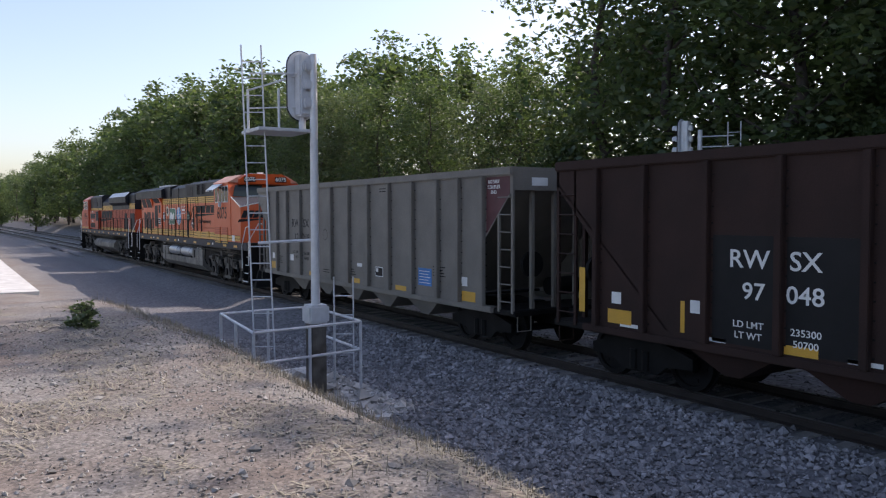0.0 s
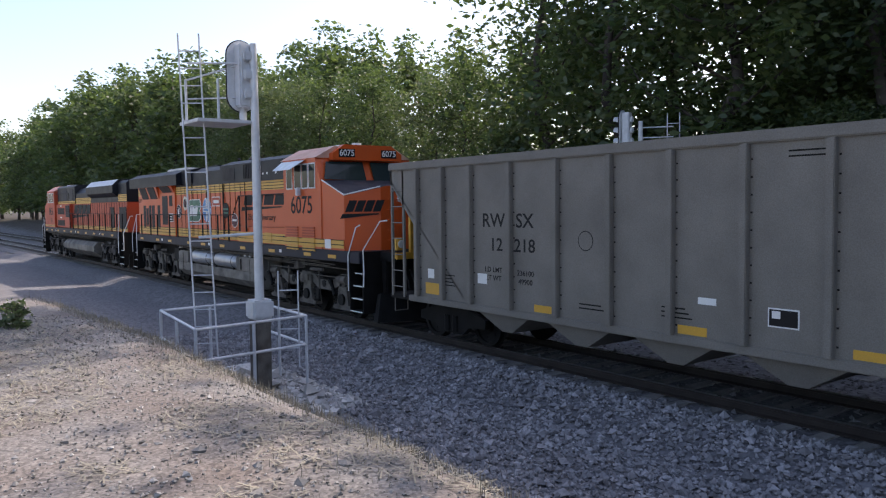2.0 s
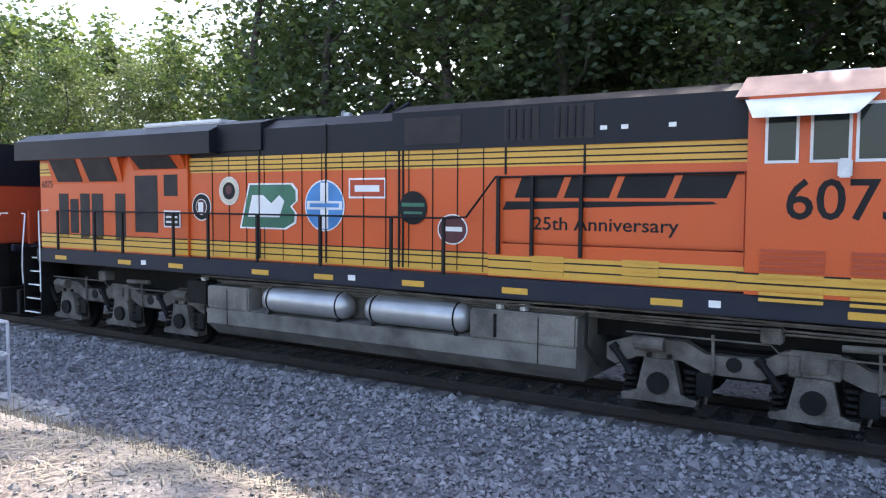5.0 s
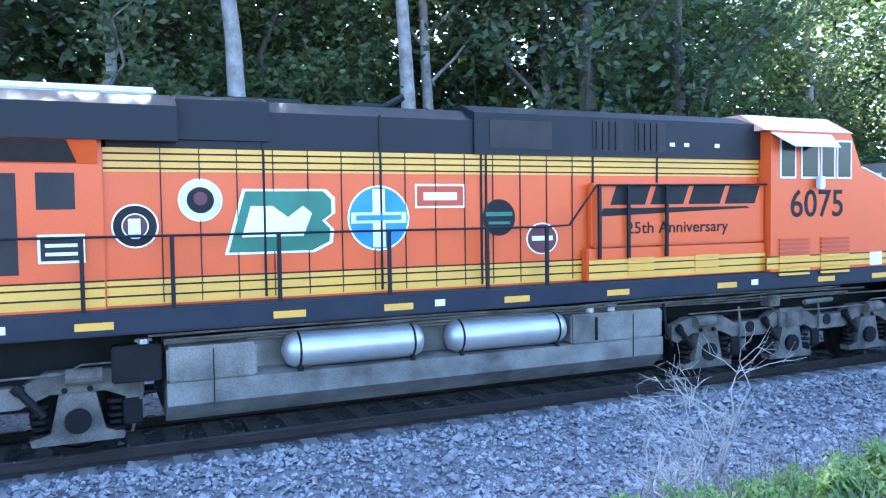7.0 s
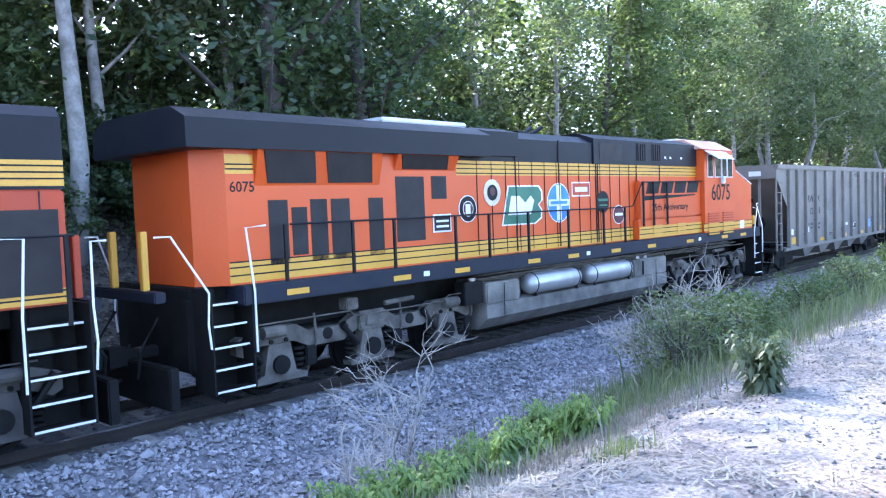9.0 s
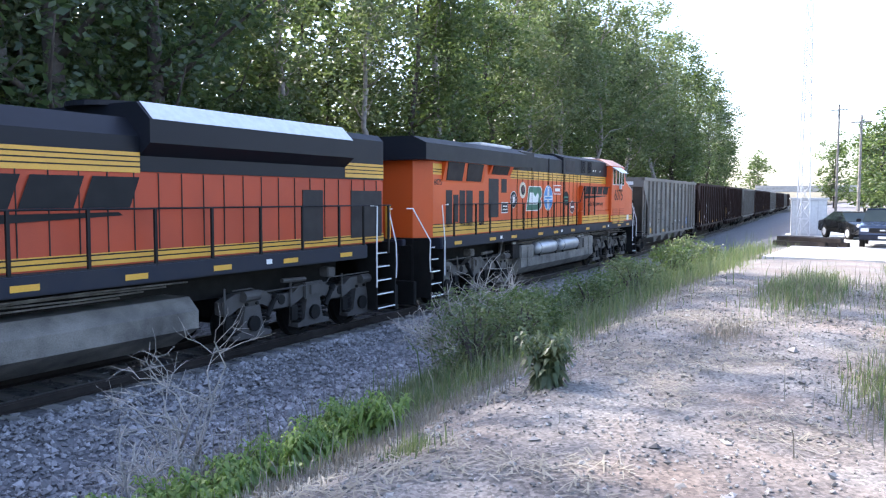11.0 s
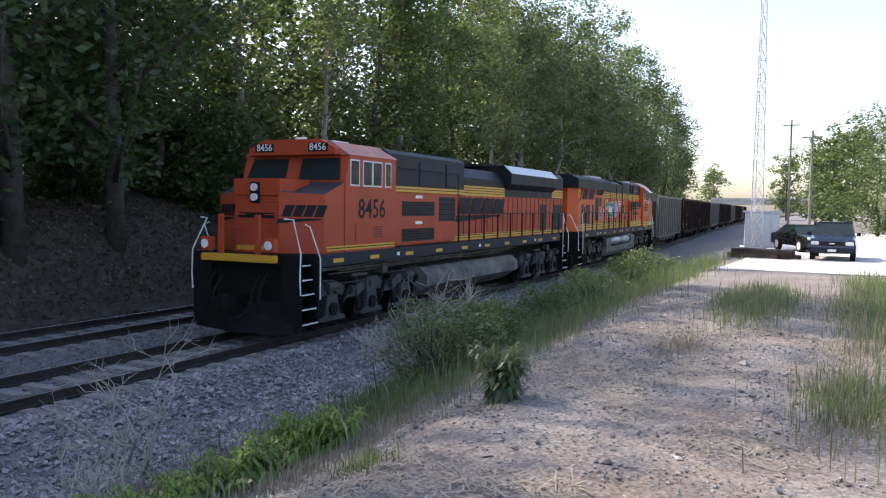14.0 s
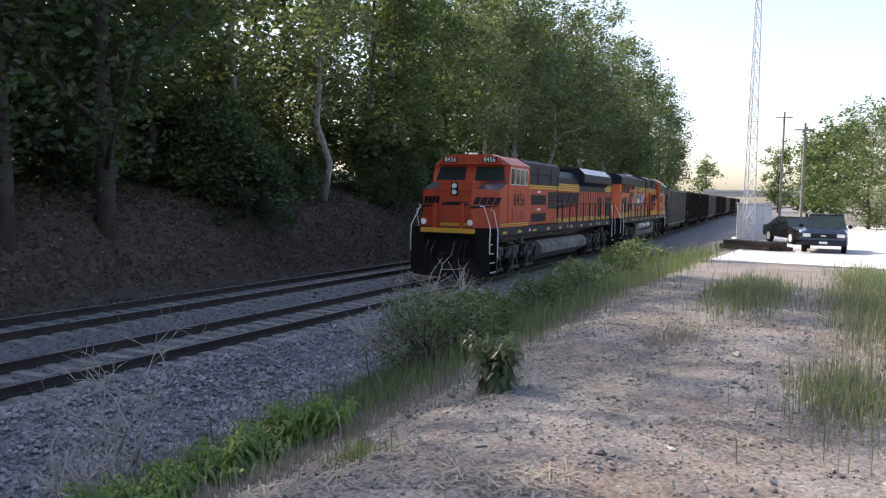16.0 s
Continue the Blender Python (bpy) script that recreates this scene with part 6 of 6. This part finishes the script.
while x < 125:
    thin = 20 < x < 56
    spots.append((x, 22.0 + rng.uniform(-1.0, 1.5), rng.choice((0, 1, 4, 0, 1) if x < -5 else (1, 4, 7, 1, 0)) if not thin else rng.choice((7, 7, 1)), rng.uniform(0.85, 1.05)))
    if not thin:
        spots.append((x + 2, 27 + rng.uniform(-1.5, 2), 5, rng.uniform(0.95, 1.15)))
    elif rng.random() < 0.6:
        spots.append((x + 2, 27.5 + math.sin(x), 6, 0.85 + 0.08 * math.sin(2.3 * x)))
    if x < 60 and not thin:
        spots.append((x + 4, 32.5 + rng.uniform(-2, 2), 5 if x < 26 else 6, rng.uniform(0.95, 1.1)))
        if x < 12:
            spots.append((x + 3, 44 + rng.uniform(-2, 2), 6, rng.uniform(1.0, 1.2)))
            spots.append((x + 1, 38.5 + rng.uniform(-2, 2), 5, rng.uniform(1.0, 1.2)))
    x += rng.uniform(3.8, 5.2) * (1 if x < 60 else 1.4)
x = -27.0
while x > -150:
    near = x > -62
    tall = lerp(x, (-150, 1.15), (-90, 1.1), (-60, 0.95), (-46, 0.86), (-38, 0.66), (-26, 0.62))
    spots.append((x, 22.0 + rng.uniform(-1, 2) + (0 if near else (-x - 60) * 0.02), rng.choice((3, 4, 4)) if near else 6, tall * rng.uniform(0.9, 1.08)))
    spots.append((x + 2, 28.0 + rng.uniform(-1, 2), 6, tall * rng.uniform(0.95, 1.12)))
    x -= rng.uniform(3.0, 4.2) * (1 if near else 1.3)
for k in range(26):
    spots.append((2 + 1.7 * k, rng.uniform(25, 31), 6, rng.uniform(0.4, 0.55)))
for k in range(22):
    spots.append((-152 - 8 * k, 22 + rng.uniform(-1, 5), 6, rng.uniform(1.0, 1.25)))
for x, y in ((-160, 16), (-172, 5), (-185, 25), (-200, 10), (-180, -8), (-215, 0), (-165, 28), (-230, 12), (-240, -6)):
    spots.append((x, y, 6, rng.uniform(0.75, 0.95)))
for x, y, k, s in ((66, -5.5, 3, 1.0), (74, -7.5, 4, 0.95), (60, -11, 4, 0.8), (84, -4, 4, 1.0), (97, -2, 6, 0.95), (112, 0, 6, 1.0), (75, -14, 6, 0.95), (132, 2, 6, 0.95), (150, 0, 6, 1.0), (54, -15, 4, 0.9),
                   (200, 24, 6, 1.2), (210, 10, 6, 1.2), (225, 18, 6, 1.2), (190, 2, 6, 1.1), (165, 26, 6, 1.2), (235, 4, 6, 1.2)):
    spots.append((x, y, k, s))
for x, y, k, s in ((58, 20.8, 7, 1.08), (68, 20.6, 7, 1.2), (79, 20.4, 7, 1.25), (91, 20.0, 7, 1.36), (103, 19.6, 1, 1.4), (118, 19.5, 7, 1.36), (135, 19.5, 0, 1.3), (155, 20.0, 0, 1.2)):
    spots.append((x, y, k, s))
used = set()
for x, y, k, s in spots:
    y += bend(x)[0] if y > 15 else 0
    m = pose(x, y, height(x, y) - 0.1, 0, 0, rng.uniform(0, 360) if k not in (2, 8) else rng.uniform(-30, 30))
    t = kinds[k]
    if k in used:
        t = copy_thing(t, m)
    used.add(k)
    t.matrix_basis = m
    t.scale = (s, s, s * rng.uniform(0.95, 1.08))

bushes = [build_bush(21, 1.6, 2.4, "dark green undergrowth bush on the embankment", LEAFDARK, 80, 75, 0.085),
          build_bush(22, 1.3, 1.8, "mid green undergrowth bush on the embankment", LEAF, 70, 70, 0.075),
          build_bush(23, 1.8, 3.4, "tall leafy shrub at the wood's edge", LEAF, 90, 80, 0.09)]
first = [True] * 3
for i in range(95):
    x = rng.uniform(-65, 62)
    y = rng.uniform(19.9, 24.5)
    k = rng.choice((0, 1, 2, 0))
    y += bend(x)[0]
    m = pose(x, y, height(x, y) - 0.1, 0, 0, rng.uniform(0, 360))
    b = bushes[k] if first[k] else copy_thing(bushes[k], m)
    first[k] = False
    b.matrix_basis = m
    s = rng.uniform(0.7, 1.25)
    b.scale = (s, s, s)

# plants on the near bank
for x, y, w, h, leaves, n, per, size, label in ((8.95, 4.55, 0.6, 0.95, LEAFLIGHT, 46, 42, 0.028, "tangled green bush on the bank"), (9.7, 4.3, 0.6, 0.85, LEAFLIGHT, 44, 42, 0.028, "tangled green bush on the bank"), (9.9, 5.1, 0.75, 1.2, LEAFLIGHT, 60, 50, 0.03, "tangled green bush on the bank"), (11.2, 5.3, 0.8, 1.15, LEAF, 60, 50, 0.03, "tangled green bush on the bank"),
                                                (12.9, 5.2, 0.75, 0.9, LEAFLIGHT, 60, 50, 0.03, "tangled green bush on the bank"), (15.2, 5.2, 0.8, 0.8, LEAF, 55, 50, 0.03, "low green bush on the bank"), (18.0, 5.0, 0.9, 1.0, LEAFLIGHT, 60, 60, 0.04, "low green bush on the bank"), (10.6, 4.5, 0.7, 0.95, LEAF, 60, 50, 0.03, "tangled green bush on the bank"), (14.1, 4.7, 0.8, 0.95, LEAF, 60, 50, 0.032, "tangled green bush on the bank"), (16.6, 4.5, 0.8, 0.9, LEAFLIGHT, 60, 50, 0.034, "low green bush on the bank"), (20.2, 4.6, 0.9, 1.0, LEAF, 60, 55, 0.04, "low green bush on the bank"), (23.0, 4.7, 1.0, 1.1, LEAFLIGHT, 60, 55, 0.042, "low green bush on the bank"),
                                                (-11.7, 1.85, 0.25, 0.35, LEAFLIGHT, 14, 40, 0.04, "small green weed on the gravel")):
    b = build_bush(int(abs(x) * 10), w, h, label, leaves, n, per, size, "weed_bush" if h < 0.7 else "bush", 0.16 if h < 0.7 and x > 3 and x < 6 else (0.13 if h < 0.7 else 0.24))
    b.matrix_basis = pose(x, y, height(x, y) - 0.03)


def lance_weed(x, y, h, spread, seed, leaf, label, stems=17):
    """An upright weed: stems clothed in long drooping leaves."""
    rng = np.random.default_rng(seed)
    w = thing("weed_bush", label, "weed", "undergrowth", pose(x, y, height(x, y) - 0.02))
    vs, fs = [], []
    for k in range(stems):
        a, out = rng.uniform(0, 6.28), spread * rng.uniform(0.1, 0.75)
        tip = Vector((math.cos(a) * out, math.sin(a) * out, h * rng.uniform(0.6, 1.0)))
        bm = B()
        tube(bm, [(0, 0, -0.02), tip * 0.5 + Vector((0, 0, h * 0.08)), tip], 0.006, 5, 0.003)
        part("stem", bm, leaf, w)
        for i in range(34):
            p = tip * (0.08 + 0.94 * i / 34)
            b, l = i * 2.4 + rng.normal() * 0.3, rng.uniform(0.12, 0.19) * (1.15 - 0.6 * i / 34)
            d, side = Vector((math.cos(b), math.sin(b), 0)), Vector((-math.sin(b), math.cos(b), 0)) * l * 0.15
            m, e = p + d * l * 0.55 + Vector((0, 0, l * 0.28)), p + d * l + Vector((0, 0, -l * rng.uniform(0.0, 0.5)))
            n = len(vs)
            vs += [tuple(p), tuple(m - side), tuple(m + side), tuple(e)]
            fs += [(n, n + 1, n + 2), (n + 1, n + 3, n + 2)]
    tagged(soup("leaves", vs, fs, leaf, w), kind="stuff")


lance_weed(6.05, 2.38, 0.58, 0.42, 61, LEAFLIGHT, "upright green weed with long drooping leaves on dirt")
for i, (x, y, h) in enumerate(((3.1, 3.95, 0.3), (3.6, 4.25, 0.34), (3.7, 3.8, 0.28), (4.1, 4.0, 0.36), (4.5, 4.3, 0.38), (4.55, 3.8, 0.3), (5.0, 4.1, 0.42), (5.4, 3.75, 0.5), (5.55, 4.2, 0.46), (2.7, 4.3, 0.3), (5.9, 4.3, 0.38), (2.4, 3.9, 0.26))):
    lance_weed(x, y, h, 0.55, 70 + i, LEAFBRIGHT, "bright green weeds crowding the bank's edge", 14)
for x, y, w, h, n in ((5.55, 6.2, 0.8, 1.75, 7), (9.6, 5.3, 1.0, 1.7, 10), (11.3, 5.4, 1.1, 2.0, 14), (4.3, 5.3, 0.5, 0.9, 10), (13.5, 5.6, 0.9, 1.3, 14), (16.5, 5.6, 0.9, 1.1, 12)):
    dead_bush((x, y, height(x, y)), w, h, int(x * 7), n=n)
grass_patch("grass_strip", "long green and dry grass along the bank", [(5.5, 4.9, 2.6, 0.9, 5000, 0.7), (8.5, 4.7, 3.5, 1.2, 8000, 0.8), (12, 5.0, 6, 1.5, 10000, 1.3), (18, 4.8, 8, 1.3, 9000, 1.7), (25, 4.9, 9, 1.4, 8000, 2.0),
                                                                       (15, 1.0, 3.2, 0.6, 4200, 0.9), (14, -0.9, 5, 0.7, 4500, 0.8), (20, -1.2, 6, 0.8, 3500, 0.9), (7.2, -0.35, 1.2, 0.4, 1500, 0.7), (4.2, 2.6, 0.25, 0.2, 200, 0.5), (-5.0, 3.9, 0.5, 0.25, 160, 0.9)], GRASS, 3, 0.2, 0.0035)
grass_patch("dry_grass", "dry straw and dead grass", [(5, 3.4, 4, 0.5, 4500, 0.5), (11, 3.5, 8, 0.7, 4000, 0.6), (-5, 3.35, 7, 0.3, 3500, 0.4), (-12, 3.2, 8, 0.35, 2500, 0.45), (15, 0.9, 3.5, 0.7, 1500, 1.0), (9.4, 1.45, 1.0, 0.35, 700, 0.45), (13, -0.9, 6, 0.9, 2500, 0.9),
                                                      (5.3, 5.9, 1.6, 0.8, 900, 1.6), (16, 4.9, 12, 1.3, 4000, 1.3), (10, 2.2, 6, 1.2, 700, 0.3), (-4, 2.4, 9, 1.0, 2500, 0.22), (7.2, -0.3, 1.6, 0.5, 800, 0.8)], DRY, 4, 0.2, 0.0025)


def straw(count, area, seed):
    """Flat bits of straw and dead leaf strewn on the dirt."""
    rng = np.random.default_rng(seed)
    x, y = rng.uniform(area[0], area[1], count), rng.uniform(area[2], area[3], count)
    keep = np.array([noise.noise((a * 0.7, b * 0.9, 7)) > 0.02 for a, b in zip(x, y)])
    x, y = x[keep], y[keep]
    n = len(x)
    z = np.array([height(a, b) for a, b in zip(x, y)]) + 0.008
    a, l, w = rng.uniform(0, 6.28, n), rng.lognormal(-3.1, 0.5, n), rng.uniform(0.0025, 0.006, n)
    dx, dy = np.cos(a), np.sin(a)
    up = rng.uniform(0, 0.03, n)
    v = np.stack([np.stack([x - dx * l - dy * w, y - dy * l + dx * w, z], 1), np.stack([x - dx * l + dy * w, y - dy * l - dx * w, z], 1),
                  np.stack([x + dx * l + dy * w, y + dy * l - dx * w, z + up], 1), np.stack([x + dx * l - dy * w, y + dy * l + dx * w, z + up], 1)], 1).reshape(-1, 3)
    ob = soup("straw_litter", v, np.arange(4 * n).reshape(-1, 4), DRY)
    return tagged(ob, "dry straw and leaf litter strewn over dirt", "litter", kind="stuff")


def leaf_litter(count, area, seed):
    """Curled dead leaves lying on the embankment."""
    rng = np.random.default_rng(seed)
    x, d = rng.uniform(area[0], area[1], count), rng.uniform(area[2], area[3], count)
    y = d + np.array([bend(a)[0] for a in x])
    z = np.array([height(a, b) for a, b in zip(x, y)]) + 0.02
    a, l = rng.uniform(0, 6.28, count), rng.uniform(0.03, 0.08, count)
    dx, dy, up = np.cos(a) * l, np.sin(a) * l, rng.normal(0, 0.035, count)
    v = np.stack([np.stack([x - dx, y - dy, z], 1), np.stack([x + dy * 0.6, y - dx * 0.6, z + up], 1), np.stack([x + dx, y + dy, z + 0.02], 1), np.stack([x - dy * 0.6, y + dx * 0.6, z - up], 1)], 1).reshape(-1, 3)
    ob = soup("leaf_litter", v, np.arange(4 * count).reshape(-1, 4), mat("dead brown leaves", (0.13, 0.10, 0.075), 0.8, vary=0.4, bump=0, island=0.8))
    return tagged(ob, "dead brown leaves covering the embankment", "litter", kind="stuff")


leaf_litter(34000, (6, 48, 18.0, 22.5), 17)
straw(60000, (-16, 16, -2.5, 3.6), 5)
stones("ballast", 72000, (-20, 27, 5.0, 10.15), 0.032, STONE, "grey crushed ballast stones", 1, 0.85, 0.1)
stones("ballast_between", 14000, (-16, 32, 10.2, 17.2), 0.034, STONE, "grey crushed ballast stones between the rails", 2, sink=0.6)
PALE = mat("pale gravel", (0.34, 0.325, 0.30), 0.9, bump=0.2, island=0.85)
stones("gravel", 42000, (-13, 18, -3.0, 3.6), 0.012, PALE, "pale gravel scattered on dirt", 3)
stones("crushed_stone", 2600, (-15.0, -10.6, 4.9, 7.0), 0.06, PALE, "pale crushed stone round the signal's foot", 9, 0.7, 0.0)
stones("pebbles", 1500, (-12, 16, -3.0, 3.4), 0.027, PALE, "larger pale stones lying on dirt", 8, 0.5, 0.5)

TX = 51.0
build_lattice_tower(TX - 1.6, 3.9)
build_cabinet(TX, 3.7)
build_vehicle("pickup_truck", "dark blue pickup truck facing the camera on the lot", "pickup truck", pose(38.8, -0.25, lot(38.8) + 0.045, 0, 0, 178), mat("dark blue car paint", (0.012, 0.025, 0.07), 0.25, 0.2, bump=0, coat=0.6), True)
build_vehicle("car", "dark sedan parked on the lot", "car", pose(46.5, 1.2, lot(46.5) + 0.045, 0, 0, 205), mat("black car paint", (0.012, 0.013, 0.014), 0.25, 0.2, bump=0, coat=0.6), False)
utility_pole(82, 1.8, 10)
utility_pole(100, 4.5, 13)
build_overpass(215)
bm = B()
loft(bm, [[(x, -14, lot(x) - 0.4), (x, 3.2, lot(x) - 0.4), (x, 3.2, lot(x) + 0.045), (x, -14, lot(x) + 0.045)] for x in (26.5, 30, 33, 40, 50, 60, 75, 95)])
tagged(part("road", bm, CONCRETE), "sunlit pale concrete lot and road", "road", kind="structure")
bm = B()
loft(bm, [[(x, -9, lot(x) - 0.5), (x, 3.4, lot(x) - 0.5), (x, 3.4, lot(x) + 0.05), (x, -9, lot(x) + 0.05)] for x in (-85, -60, -36)])
tagged(part("side_road", bm, CONCRETE), "sunlit pale concrete side road", "road", kind="structure")
pile = thing("tie_pile", "pile of old dark timber ties", "timber pile", "", pose(37.0, 2.5, lot(37) + 0.05, 0, 0, 70))
for k in range(9):
    bm = B()
    box(bm, -1.3, 1.3, -0.12, 0.12, 0, 0.18, 0.01)
    bm.transform(pose(rng.uniform(-0.4, 0.4), -0.6 + 0.28 * (k % 5), 0.18 * (k // 5), 0, 0, rng.uniform(-12, 12)))
    part("tie", bm, RUST, pile)

build_ties(near_track, SIDE, -150, 200, 1)
build_ties(far_track, FAR, -150, 200, 2)


# ---- movement ----
TRAIN = [(LOCO_B, -38.68, 180), (LOCO_A, -15.85, 0)] + [(car, 3.0 + 16.4 * k + (0.3 if k else 0.0), 0) for k, car in enumerate(HOPPERS)]


def place(u):
    """The pose on the near track of a car whose middle is at u."""
    (ya, _), (yb, _) = bend(u - 6), bend(u + 6)
    return u, SIDE + (ya + yb) / 2, math.degrees(math.atan2(yb - ya, 12))


def run(t):
    return float(np.interp(t, [r[0] for r in RUN], [r[1] for r in RUN]))


def motions():
    for car, u0, turn in TRAIN:
        rows = []
        for t, s in RUN:
            x, y, yaw = place(s + u0)
            rows.append((t, pose(x, y, 0, 0, 0, yaw + turn)))
        walk(car, rows)
    turns = {car: (-1 if turn else 1) for car, _, turn in TRAIN}
    for w, ax, r, car in WHEELS:
        rows, at = [], w.matrix_basis.translation.copy()
        for k in range(161):
            t = k / 10
            rows.append((t, Matrix.Translation(at) @ pose(0, 0, 0, 0, math.degrees(run(t) / r) * turns[car], 0)))
        walk(w, rows)


motions()
